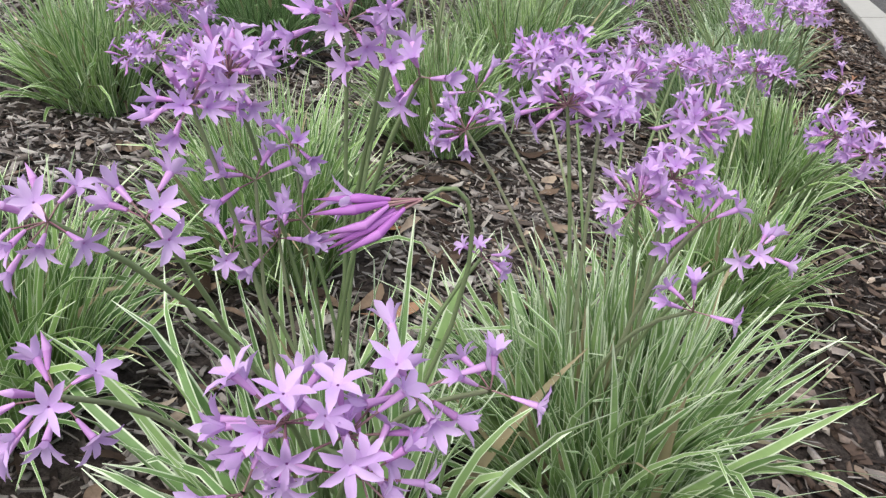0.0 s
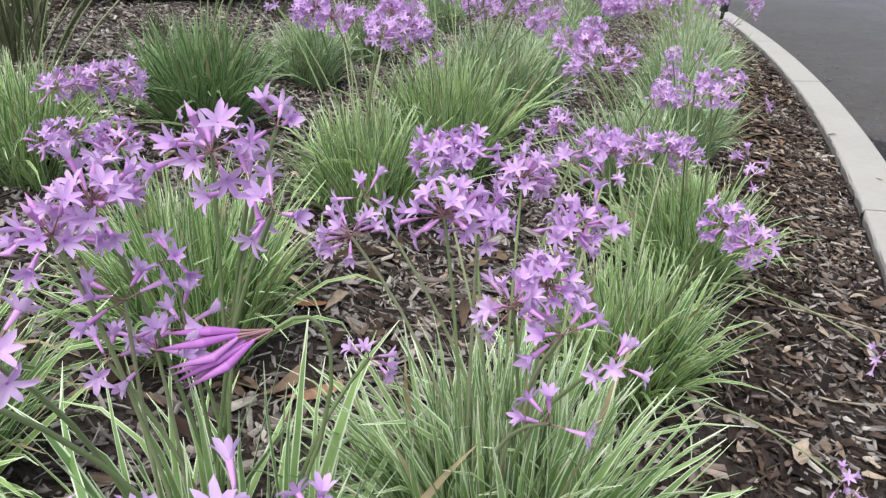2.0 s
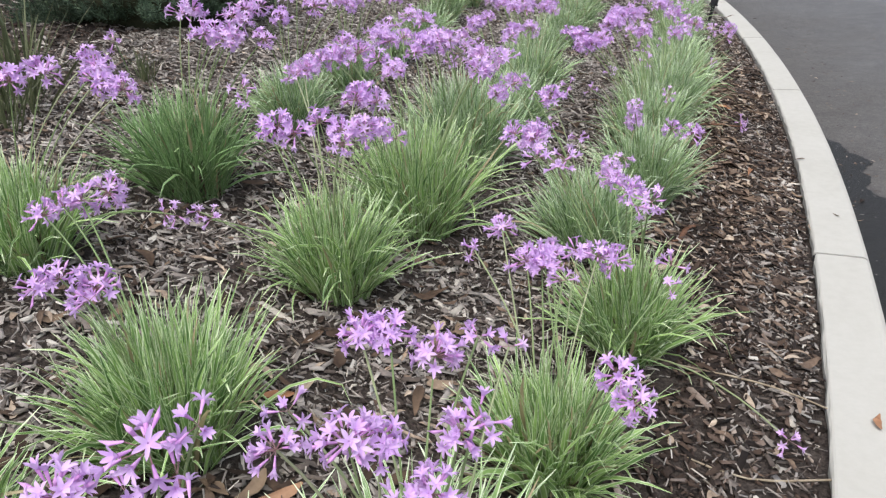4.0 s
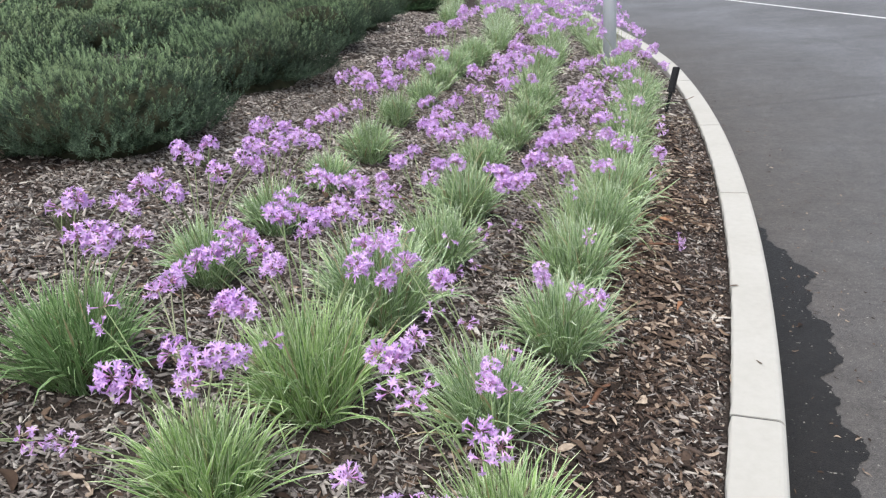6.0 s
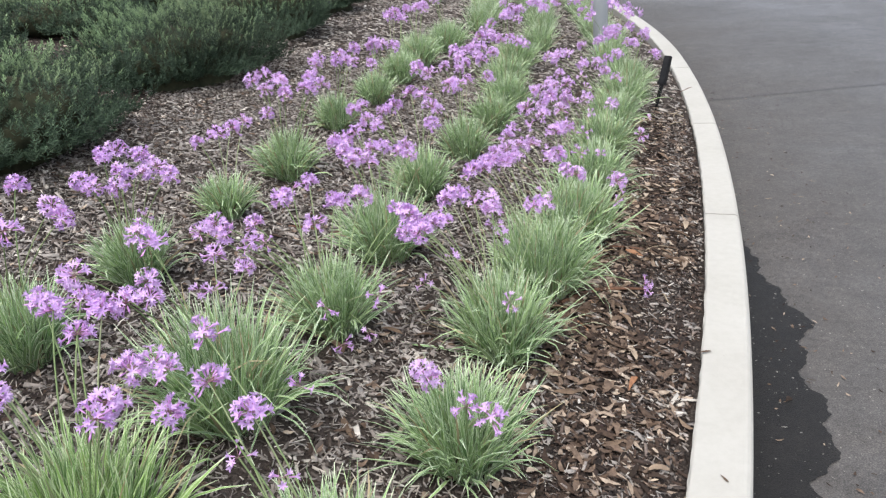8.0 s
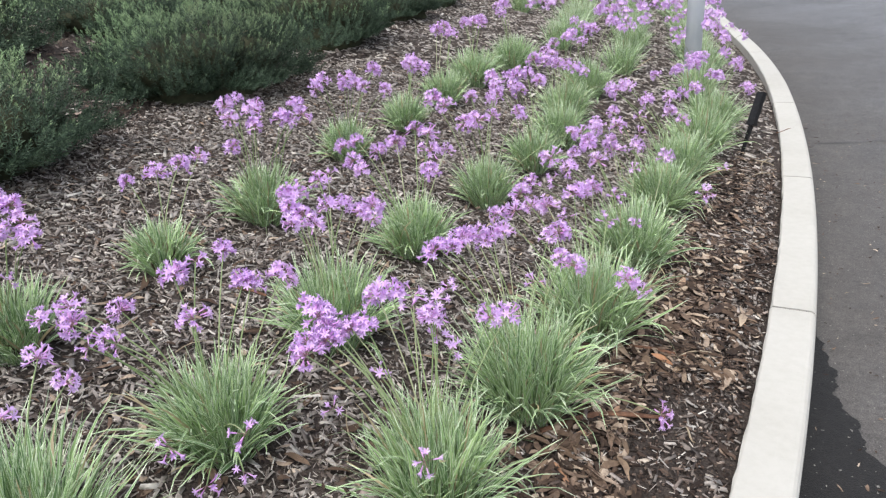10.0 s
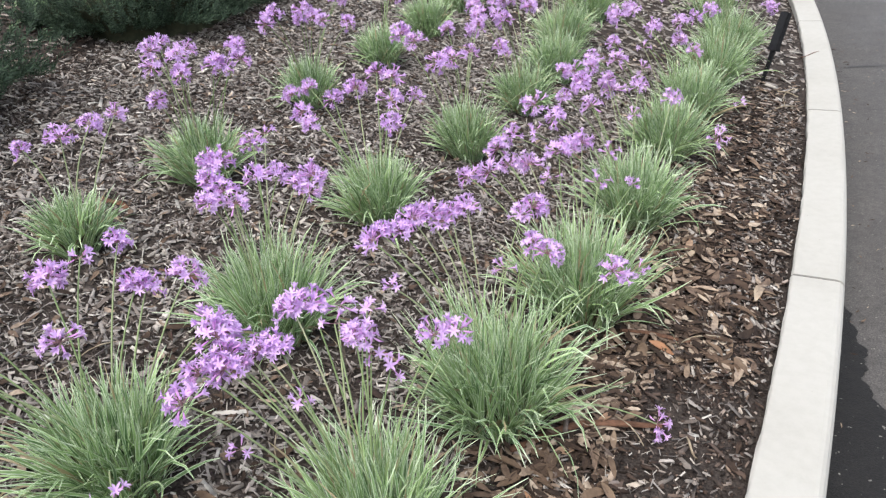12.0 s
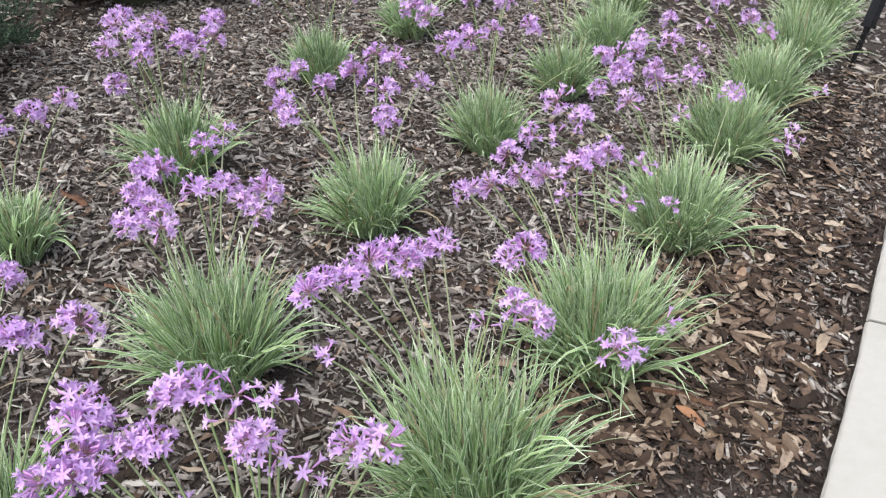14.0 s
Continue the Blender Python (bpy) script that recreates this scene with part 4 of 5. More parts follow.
# row by the shrubs
plant(-1.680, -2.880, 0.150, [(0.30, -0.08, 0.20, 1), (0.27, 0.05, 0.34, 1), (0.21, 0.06, 0.35, 1), (0.11, -0.03, 0.37, 1), (0.12, 0.04, 0.37, 1), (0.17, 0.12, 0.36, 1), (0.27, 0.09, 0.09, -1), (0.28, 0.11, 0.08, -1), (0.12, 0.16, 0.37, 1)], mat=BLADE_FRESH, label=FRESH_LABEL)
plant(-1.600, -2.420, 0.175, [(0.19, -0.06, 0.37, 1), (0.24, 0.02, 0.36, 1), (0.18, -0.01, 0.37, 1), (0.13, -0.04, 0.38, 1), (0.14, -0.01, 0.38, 1), (0.13, 0.14, 0.38, 1), (0.02, 0.05, 0.41, 1), (0.01, -0.18, 0.39, -1), (0.09, 0.15, 0.39, 1), (0.01, 0.11, 0.41, 1)], mat=BLADE_DARK, label="deep green society garlic clump with lilac flower heads")
plant(-1.600, -1.840, 0.130, [(0.20, 0.03, 0.36, 1), (0.14, 0.07, 0.37, 1), (0.14, -0.28, 0.37, 1), (0.04, -0.27, 0.39, 1), (0.05, -0.22, 0.39, 1), (0.14, -0.07, 0.37, 1), (0.03, -0.01, 0.39, 1), (-0.03, 0.02, 0.41, 1), (-0.00, 0.12, 0.40, 1)])
plant(-1.600, -1.400, 0.120, [(0.15, -0.16, 0.35, 1), (0.11, -0.20, 0.36, 1), (0.21, -0.03, 0.34, 1), (0.06, -0.18, 0.37, 1), (0.14, -0.05, 0.35, 1), (0.10, -0.08, 0.36, 1), (0.14, 0.01, 0.35, 1), (0.10, -0.03, 0.22, -1), (0.07, 0.04, 0.37, 1), (-0.01, -0.01, 0.38, 1), (-0.01, 0.05, 0.38, 1)])
plant(-1.600, -0.910, 0.090, [(-0.03, -0.04, 0.28, 1), (-0.01, 0.05, 0.28, 1), (-0.01, 0.14, 0.28, 1), (-0.01, 0.22, 0.28, 1)])
plant(-1.600, -0.440, 0.125, [(0.13, -0.01, 0.36, 1), (0.03, -0.13, 0.38, 1), (0.17, 0.05, 0.36, 1), (0.09, -0.02, 0.37, 2), (0.02, -0.13, 0.29, 1), (0.01, -0.06, 0.39, 2), (0.08, 0.14, 0.37, 1), (-0.03, 0.03, 0.39, 2)], bloom=0.9)
plant(-1.690, 0.240, 0.110, [(0.07, -0.27, 0.35, 1), (0.17, -0.10, 0.33, 1), (0.23, -0.04, 0.31, 1), (0.06, -0.14, 0.35, 2), (0.10, -0.08, 0.34, 2), (0.07, 0.16, 0.34, 2)], bloom=0.9)
plant(-1.690, 0.770, 0.110, [(0.17, -0.18, 0.33, 2), (-0.10, 0.21, 0.28, 4)], bloom=0.9)
plant(-1.730, 1.270, 0.120, [(-0.05, 0.10, 0.36, 4)], bloom=0.9)
plant(-1.780, 1.780, 0.150, [(0.05, 0.00, 0.38, 4), (-0.10, 0.15, 0.34, 3)], bloom=0.9)
plant(-1.750, 2.360, 0.160, [(-0.05, 0.00, 0.40, 6)], bloom=0.9)


def spray(seed, many, reach, low, high):
    """Flower offsets spread round a crown."""
    r = random.Random(seed)
    out = []
    for _ in range(many):
        a, d = r.uniform(0, 6.283), reach * math.sqrt(r.uniform(0.05, 1))
        out.append((d * math.cos(a), d * math.sin(a), r.uniform(low, high), 1))
    return out


# on along the rows, to where the bed runs out of sight: a few plants built, the rest copied
protos = []
for k in range(6):
    s = 2.1 + 0.16 * k
    pp, f, inn = kerb_frame(s + 0.85)
    d = (0.47, 1.0, 1.52)[k % 3]
    q = pp + inn * d + f * (0.0, 0.2, 0.5, 0.45, 0.7, 0.95)[k]
    protos.append(plant(q[0], q[1], (0.185, 0.165, 0.17)[k % 3], spray(50 + k, (6, 7, 5, 6, 7, 6)[k], 0.24, 0.26, 0.44), blades=300, heads=UMBELS_FAR, segs=3, bloom=1.15))
far_rand = random.Random(31)
for d, first in ((0.47, 3.2), (1.0, 3.45), (1.52, 3.55), (2.05, 5.0), (2.5, 6.2)):
    s = first
    while s < 19:
        pp, f, inn = kerb_frame(s + 0.85)
        q = pp + inn * (d + far_rand.uniform(-0.06, 0.06))
        m = Matrix.Translation((q[0], q[1], float(bed_z(q[0], q[1])))) @ Matrix.Rotation(far_rand.uniform(-0.5, 0.5), 4, "Z") @ Matrix.Scale(far_rand.uniform(0.85, 1.2), 4)
        copy_thing(far_rand.choice(protos), m)
        s += far_rand.uniform(0.43, 0.54) * (1.0 if s < 12 else 1.5)

# ---- shrubs behind the bed ----


def lumpy(dirs, seed, amount=0.1):
    r = np.random.default_rng(seed)
    out = np.ones(len(dirs))
    for _ in range(9):
        a = r.normal(0, 1, 3)
        a *= r.uniform(2.0, 6.5) / np.linalg.norm(a)
        out += amount * 0.5 * np.sin(dirs @ a + r.uniform(0, 6.28))
    return out


def boxy(dirs, power):
    """Reach of a crown with a round plan, steep sides and a flat top."""
    return (np.hypot(dirs[:, 0], dirs[:, 1]) ** power + np.abs(dirs[:, 2]) ** power) ** (-1 / power)


def shrub_mesh(seed, half, high, sprigs, leaf, per, mats, square=0.0, thin_leaf=0.17):
    """A rounded crown of upright leafy sprigs round a dark shell that stands for the inner shade."""
    r = np.random.default_rng(seed)
    z = r.uniform(-0.12, 1.0, sprigs)
    az = r.uniform(0, 2 * np.pi, sprigs)
    rr = np.sqrt(np.maximum(1 - np.clip(z, 0, 1) ** 2, 0))
    dirs = np.stack([rr * np.cos(az), rr * np.sin(az), z], 1)
    if square:
        k = boxy(dirs, square)
        dirs = dirs * k[:, None]
    tufts = r.normal(0, 1, (95, 3))
    tufts[:, 2] = np.abs(tufts[:, 2]) * 0.9 - 0.1
    tufts /= np.linalg.norm(tufts, axis=1)[:, None]
    unit = dirs / np.linalg.norm(dirs, axis=1)[:, None]
    near = unit @ tufts.T
    own = near.argmax(1)
    apart = np.sqrt(np.maximum(2 - 2 * near.max(1), 0))
    size = r.uniform(0.83, 1.1, len(tufts))[own]
    rad = lumpy(dirs, seed + 1) * r.uniform(0.8, 1.02, sprigs) * size * (1.08 - 0.42 * np.clip(apart / 0.3, 0, 1) ** 1.5)
    pos = dirs * rad[:, None] * np.array([half[0], half[1], high * 0.93])
    pos[:, :2] *= (0.93 + 0.07 * np.clip(dirs[:, 2] / 0.4, 0, 1))[:, None]
    pos[:, 2] = np.maximum(pos[:, 2], 0.03) + 0.02
    nor = dirs / np.array([half[0], half[1], high])
    nor /= np.linalg.norm(nor, axis=1)[:, None]
    up = nor * 0.75 + np.array([0, 0, 0.55]) + r.normal(0, 0.2, (sprigs, 3))
    up /= np.linalg.norm(up, axis=1)[:, None]
    long = r.uniform(0.035, 0.08, sprigs) * max(1.0, leaf / 0.03)
    t = np.linspace(0.0, 1.0, per)
    at = pos[:, None] + up[:, None] * (long[:, None] * (t[None] - 0.35))[..., None]
    a = np.cross(up, np.array([0.3, 0.5, 0.81]))
    a /= np.linalg.norm(a, axis=1)[:, None]
    b = np.cross(up, a)
    ang = (np.arange(per) * 2.4)[None] + r.uniform(0, 6.28, sprigs)[:, None]
    out = a[:, None] * np.cos(ang)[..., None] + b[:, None] * np.sin(ang)[..., None]
    side = np.cross(np.broadcast_to(up[:, None], out.shape), out)
    lean = np.radians(62 - 36 * t)[None, :, None]
    way = out * np.sin(lean) + up[:, None] * np.cos(lean)
    ll = leaf * r.uniform(0.75, 1.2, (sprigs, per, 1)) * (1.0 - 0.35 * t[None, :, None])
    ww = leaf * thin_leaf
    v = np.stack([at, at + way * ll * 0.5 + side * ww, at + way * ll, at + way * ll * 0.5 - side * ww], 2).reshape(-1, 3)
    f = np.arange(len(v)).reshape(-1, 4)
    # young tips pale, with top light and shade of sides and hollows painted in
    young_lit = np.clip(t[None] + (1.5 * np.clip(dirs[:, 2], 0, 0.85) - 0.9 - 1.0 * apart)[:, None] + r.normal(0, 0.2, (sprigs, 1)), 0, 1)
    tip = np.repeat(young_lit.ravel(), 4)
    # added inner shell, its dark colour standing for shade within the crown
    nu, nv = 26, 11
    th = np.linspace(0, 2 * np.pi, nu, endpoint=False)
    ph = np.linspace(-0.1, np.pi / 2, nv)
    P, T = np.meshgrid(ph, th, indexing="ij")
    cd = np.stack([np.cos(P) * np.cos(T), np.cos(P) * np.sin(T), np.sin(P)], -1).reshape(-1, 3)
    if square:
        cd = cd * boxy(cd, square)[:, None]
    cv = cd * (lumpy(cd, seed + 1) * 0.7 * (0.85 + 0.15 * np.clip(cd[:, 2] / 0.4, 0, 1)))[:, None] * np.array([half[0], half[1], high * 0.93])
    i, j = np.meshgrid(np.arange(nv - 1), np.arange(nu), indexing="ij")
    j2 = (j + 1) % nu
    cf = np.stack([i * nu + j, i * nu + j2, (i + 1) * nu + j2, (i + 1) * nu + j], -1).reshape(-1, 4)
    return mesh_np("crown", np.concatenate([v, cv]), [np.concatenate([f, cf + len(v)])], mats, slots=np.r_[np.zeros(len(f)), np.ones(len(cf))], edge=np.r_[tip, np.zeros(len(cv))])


def branch_mesh(seed, half):
    r = np.random.default_rng(seed)
    out = []
    for k in range(9):
        a = r.uniform(0, 6.28)
        e = np.array([math.cos(a) * half * 0.7, math.sin(a) * half * 0.7, r.uniform(0.12, 0.26)])
        t = np.linspace(0, 1, 5)[:, None]
        out.append(tube_arrays(e * t * np.array([1, 1, 0]) + np.array([0, 0, 1]) * e[2] * t ** 0.7 + r.normal(0, 0.008, (5, 3)), np.linspace(0.009, 0.004, 5), 5))
    v, f = joined(out)
    return mesh_np("branches", v, [f], [TWIG], smooth=True)


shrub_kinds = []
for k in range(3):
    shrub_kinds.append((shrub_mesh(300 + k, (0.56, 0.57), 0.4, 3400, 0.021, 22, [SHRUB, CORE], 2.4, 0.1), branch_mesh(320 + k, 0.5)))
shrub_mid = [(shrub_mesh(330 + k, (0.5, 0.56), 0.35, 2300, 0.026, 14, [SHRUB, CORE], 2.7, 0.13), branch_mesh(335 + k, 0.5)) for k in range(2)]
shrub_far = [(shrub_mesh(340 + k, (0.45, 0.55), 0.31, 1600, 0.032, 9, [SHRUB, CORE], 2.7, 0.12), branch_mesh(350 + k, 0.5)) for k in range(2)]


def shrub(x, y, kind, turn, size):
    p = tagged(new("shrub"), "rounded grey-green needle-leaved shrub on brown mulch", "shrub", "rounded shrubs behind the flowers")
    p.matrix_basis = Matrix.Translation((x, y, float(bed_z(x, y)) - 0.01)) @ Matrix.Rotation(turn, 4, "Z") @ Matrix.Diagonal((size, size, size * 0.97, 1))
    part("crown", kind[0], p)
    part("branches", kind[1], p, "bare brown branches")
    return p


srand = random.Random(12)
for k, (x, y, size) in enumerate(((-2.77, -0.84, 1.07), (-2.86, 0.62, 1.1), (-3.09, 2.14, 1.03), (-3.36, 3.5, 0.98), (-3.62, 4.75, 0.95))):
    shrub(x, y, shrub_kinds[k % 3], 3.14 * k + srand.uniform(-0.15, 0.25), size)
for k in range(6):
    shrub(-4.25 - 0.09 * k, -1.15 + 1.42 * k, shrub_mid[k % 2], 3.14 * k + srand.uniform(-0.15, 0.25), srand.uniform(1.0, 1.12))
for row, x in enumerate((-5.55, -6.75)):
    for k in range(9 + row):
        shrub(x - 0.08 * k + srand.uniform(-0.1, 0.1), -1.6 + 0.6 * row + 1.4 * k + srand.uniform(-0.1, 0.1), shrub_far[k % 2], 3.14 * k + srand.uniform(-0.2, 0.25), srand.uniform(1.0, 1.15) + 0.05 * k)

# dark clipped hedge at the end of the shrub rows
for k, (x, y, hx, hy, hz) in enumerate(((-3.5, 6.35, 0.4, 0.48, 0.6), (-5.2, 9.6, 0.3, 0.34, 0.42))):
    h = tagged(new("box_hedge"), "dark green clipped box hedge beside the flower bed", "hedge", "clipped hedges")
    h.matrix_basis = Matrix.Translation((x, y, float(bed_z(x, y))))
    part("crown", shrub_mesh(380 + k, (hx, hy), hz, 2600, 0.03, 6, [BOX, CORE], 5.0), h)
    part("branches", branch_mesh(390 + k, 0.3), h)

# tall hedge beyond the lawn
tall = shrub_mesh(370, (2.2, 2.2), 2.6, 1100, 0.2, 6, [BOX, CORE])
for k in range(16):
    h = tagged(new("tall_hedge_bush"), "dark green bush in a hedge beyond the lawn", "bush", "bushes beyond the lawn")
    h.matrix_basis = Matrix.Translation((-27.0 + 0.9 * k, -4.0 + 3.0 * k - 0.06 * k * k, 1.55 - 0.03 * k)) @ Matrix.Rotation(k * 1.7, 4, "Z")
    part("crown", tall, h)

# ornamental grasses behind the gravel and across the road
grass_kinds = [foliage(400 + k, 240, 0.4, 0.75, 0.018, LIME, 4, 1.15) for k in range(3)]


def ornamental_grass(x, y, z, k, size):
    p = tagged(new("ornamental_grass"), "tall lime-green ornamental grass clump", "grass", "lime ornamental grasses")
    p.matrix_basis = Matrix.Translation((x, y, z)) @ Matrix.Rotation(k * 1.1, 4, "Z") @ Matrix.Scale(size, 4)
    part("foliage", grass_kinds[k % 3], p)


green_kinds = [foliage(410 + k, 240, 0.36, 0.6, 0.018, BLADE_DARK, 4, 1.15) for k in range(2)]
for k, (x, y, size) in enumerate(((-5.35, 9.2, 0.85), (-5.95, 10.1, 0.95))):
    p = tagged(new("ornamental_grass"), "green arching ornamental grass clump behind the gravel", "grass", "green ornamental grasses")
    p.matrix_basis = Matrix.Translation((x, y, float(bed_z(x, y)) - 0.02)) @ Matrix.Rotation(k * 1.1, 4, "Z") @ Matrix.Scale(size, 4)
    part("foliage", green_kinds[k % 2], p)
low_kinds = [foliage(420 + k, 200, 0.26, 0.33, 0.014, VERGE, 3) for k in range(3)]
low_protos = []
for k in range(3):
    p = tagged(new("verge_plant"), "low grey-green strap-leaved plant on the far verge", "plant", "low plants along the far verge")
    part("foliage", low_kinds[k], p)
    low_protos.append(p)
lily_protos = []
for k in range(3):
    p = tagged(new("verge_flower"), "lilac flowers over green leaves on the far verge", "flowering plant", "lilac flowers along the far verge")
    part("foliage", low_kinds[k], p)
    rng = np.random.default_rng(60 + k)
    for q in range(6):
        add_flower(p, rng, (rng.uniform(-0.25, 0.25), rng.uniform(-0.25, 0.25), rng.uniform(0.4, 0.62)), UMBELS_FAR)
    lily_protos.append(p)


def on_verge(y, off):
    x = float(far_kerb_x(y)) + off
    return (x, y, float(ground_z(x, y)))


y, k = 7.0, 0
while y < 31:
    for protos_here, off in ((low_protos, 0.85), (low_protos, 1.2), (lily_protos, 1.65), (lily_protos, 2.1)):
        place = on_verge(y + srand.uniform(-0.1, 0.1), off + srand.uniform(-0.06, 0.06))
        ob = protos_here[k % 3]
        m = Matrix.Translation(place) @ Matrix.Rotation(srand.uniform(0, 6.28), 4, "Z") @ Matrix.Scale(srand.uniform(0.9, 1.25), 4)
        if k < 3 and off in (0.85, 1.65):
            ob.matrix_basis = m
        else:
            copy_thing(ob, m)
    if k % 2 == 0:
        x, yy, z = on_verge(y, 2.9 + srand.uniform(-0.2, 0.3))
        ornamental_grass(x, yy, z, k, srand.uniform(1.0, 1.4))
    y += 0.5 if y < 16 else 0.8
    k += 1

# dry weeds in the mulch by the shrubs
for k, (x, y, size) in enumerate(((-2.24, -2.26, 1.35), (-2.36, -2.1, 1.15), (-2.2, -2.36, 0.9), (-2.18, -1.75, 0.5), (-2.15, -0.95, 0.35))):
    p = tagged(new("dry_weed"), "thin brownish dry weed in the mulch", "weed", "dry weeds by the shrubs")
    p.matrix_basis = Matrix.Translation((x, y, float(bed_z(x, y)))) @ Matrix.Scale(size, 4)
    part("foliage", foliage(440 + k, 42, 0.12, 0.26, 0.005, WEED, 5, 1.3), p)

# ---- post and stake ----
post = tagged(new("sign_post"), "pale blue-grey painted steel post in the flower bed", "post")
post.matrix_basis = Matrix.Translation((-0.745, 3.16, float(bed_z(-0.745, 3.16)) - 0.01))
bm = bmesh.new()
bmesh.ops.create_cone(bm, cap_ends=True, segments=28, radius1=0.056, radius2=0.054, depth=3.2, matrix=Matrix.Translation((0, 0, 1.6)))
me = bpy.data.meshes.new("shaft")
bm.to_mesh(me)
bm.free()
me.materials.append(STEEL)
for poly in me.polygons:
    poly.use_smooth = len(poly.vertices) == 4
part("shaft", me, post)
bm = bmesh.new()
bmesh.ops.create_uvsphere(bm, u_segments=20, v_segments=8, radius=0.056, matrix=Matrix.Translation((0, 0, 3.2)) @ Matrix.Diagonal((1, 1, 0.4, 1)))
me = bpy.data.meshes.new("cap")
bm.to_mesh(me)
bm.free()
me.materials.append(STEEL)
part("cap", me, post)


def box_mesh(name, sx, sy, sz, z0, bevel, mat, taper=1.0):
    bm = bmesh.new()
    bmesh.ops.create_cube(bm, size=1.0, matrix=Matrix.Translation((0, 0, z0 + sz / 2)) @ Matrix.Diagonal((sx, sy, sz, 1)))
    for v in bm.verts:
        if v.co.z < z0 + sz * 0.5:
            v.co.x *= taper
            v.co.y *= taper
    bmesh.ops.bevel(bm, geom=list(bm.edges), offset=bevel, segments=2, affect="EDGES")
    me = bpy.data.meshes.new(name)
    bm.to_mesh(me)
    bm.free()
    me.materials.append(mat)
    return me


stake = tagged(new("garden_stake"), "leaning black plastic garden stake beside the kerb", "stake")
foot, head = Vector((-0.264, 1.756, float(bed_z(-0.264, 1.756)))), Vector((-0.202, 1.856, 0.359))
axis = (head - foot)
stake.matrix_basis = Matrix.Translation(foot) @ axis.to_track_quat("Z", "Y").to_matrix().to_4x4()
tall_z = axis.length
part("spike", box_mesh("spike", 0.022, 0.02, tall_z * 0.5 + 0.04, -0.04, 0.003, BLACK, 0.55), stake)
part("body", box_mesh("body", 0.044, 0.03, tall_z * 0.5, tall_z * 0.5, 0.004, BLACK), stake)
part("collar", box_mesh("collar", 0.05, 0.036, 0.014, tall_z * 0.47, 0.003, BLACK), stake)
part("fin", box_mesh("fin", 0.006, 0.032, tall_z * 0.3, tall_z * 0.14, 0.001, BLACK, 0.4), stake)

# ---- mulch: bark chips, leaf litter, single leaves, strips and twigs ----


def chip_arrays(rng, x, y, long, wide, thick, tilt):
    """Thin splintery slabs lying on the bed."""
    n = len(x)
    z = bed_z(x, y) + rng.uniform(0.0, 0.009, n)
    yaw = rng.uniform(0, 2 * np.pi, n)
    ex = np.stack([np.cos(yaw), np.sin(yaw), rng.normal(0, tilt, n) - 0.2 * np.cos(yaw)], 1)
    ey = np.stack([-np.sin(yaw), np.cos(yaw), rng.normal(0, tilt * 1.3, n) + 0.2 * np.sin(yaw)], 1)
    ez = np.cross(ex, ey)
    c = np.stack([x, y, z], 1)
    vs = []
    for h in (1, 0):
        for sx, sy in ((-1, -1), (1, -1), (1, 1), (-1, 1)):
            lx = sx * long * rng.uniform(0.32, 0.55, n)
            ly = sy * wide * rng.uniform(0.18, 0.55, n)
            vs.append(c + ex * lx[:, None] + ey * ly[:, None] + ez * (h * thick)[:, None])
    v = np.stack(vs, 1).reshape(-1, 3)
    k = np.arange(n)[:, None, None] * 8
    quad = np.array([[0, 1, 2, 3], [4, 5, 1, 0], [5, 6, 2, 1], [6, 7, 3, 2], [7, 4, 0, 3]])
    return v, (k + quad[None]).reshape(-1, 4)


def scatter(rng, n, x0, x1, y0, y1):
    x, y = rng.uniform(x0, x1, n), rng.uniform(y0, y1, n)
    keep = inside(x, y) > 0.012
    return x[keep], y[keep]


rng = np.random.default_rng(77)
x, y = scatter(rng, 118000, -2.95, 0.0, -4.5, 1.6)
keep = rng.uniform(0, 1, len(x)) < np.clip((x + 2.95) / 0.4, 0, 1) * np.clip((y + 4.5) / 0.5, 0, 1)
x, y = x[keep], y[keep]
bare = 0.7 * np.exp(-(((x + 0.17) / 0.16) ** 2 + ((y + 0.78) / 0.34) ** 2))
for cx, cy, spread in CROWNS:
    bare = np.maximum(bare, 0.8 * np.exp(-(((x - cx) / (0.95 * spread)) ** 2 + ((y - cy) / (0.95 * spread)) ** 2) ** 2))
keep = rng.uniform(0, 1, len(x)) > bare
x, y = x[keep], y[keep]
long = np.clip(rng.lognormal(-4.02, 0.5, len(x)), 0.007, 0.075)
# dark brown chips go near the kerb and the shrubs, grey ones between
brown_chip = (inside(x, y) + 0.1 * np.sin(y * 3.1) + rng.normal(0, 0.09, len(x)) < 0.42) | (x + 0.1 * np.sin(y * 4.3) + rng.normal(0, 0.16, len(x)) < -2.62)
brown_chip &= (inside(x, y) > 0.17) | (rng.uniform(0, 1, len(x)) < 0.5)
for umber in (False, True):
    pick = brown_chip if umber else ~brown_chip
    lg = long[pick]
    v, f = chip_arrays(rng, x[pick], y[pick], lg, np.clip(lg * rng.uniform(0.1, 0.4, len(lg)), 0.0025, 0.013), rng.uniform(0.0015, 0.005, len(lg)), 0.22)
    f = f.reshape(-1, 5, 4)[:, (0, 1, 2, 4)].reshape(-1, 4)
    chips = new("bark_mulch", mesh_np("bark_mulch", v, [f], [BROWN_BARK if umber else CHIP]))
    tagged(chips, "dark brown bark mulch beside the kerb and the shrubs" if umber else "weathered grey-brown bark mulch among the clumps", "mulch", kind="stuff")
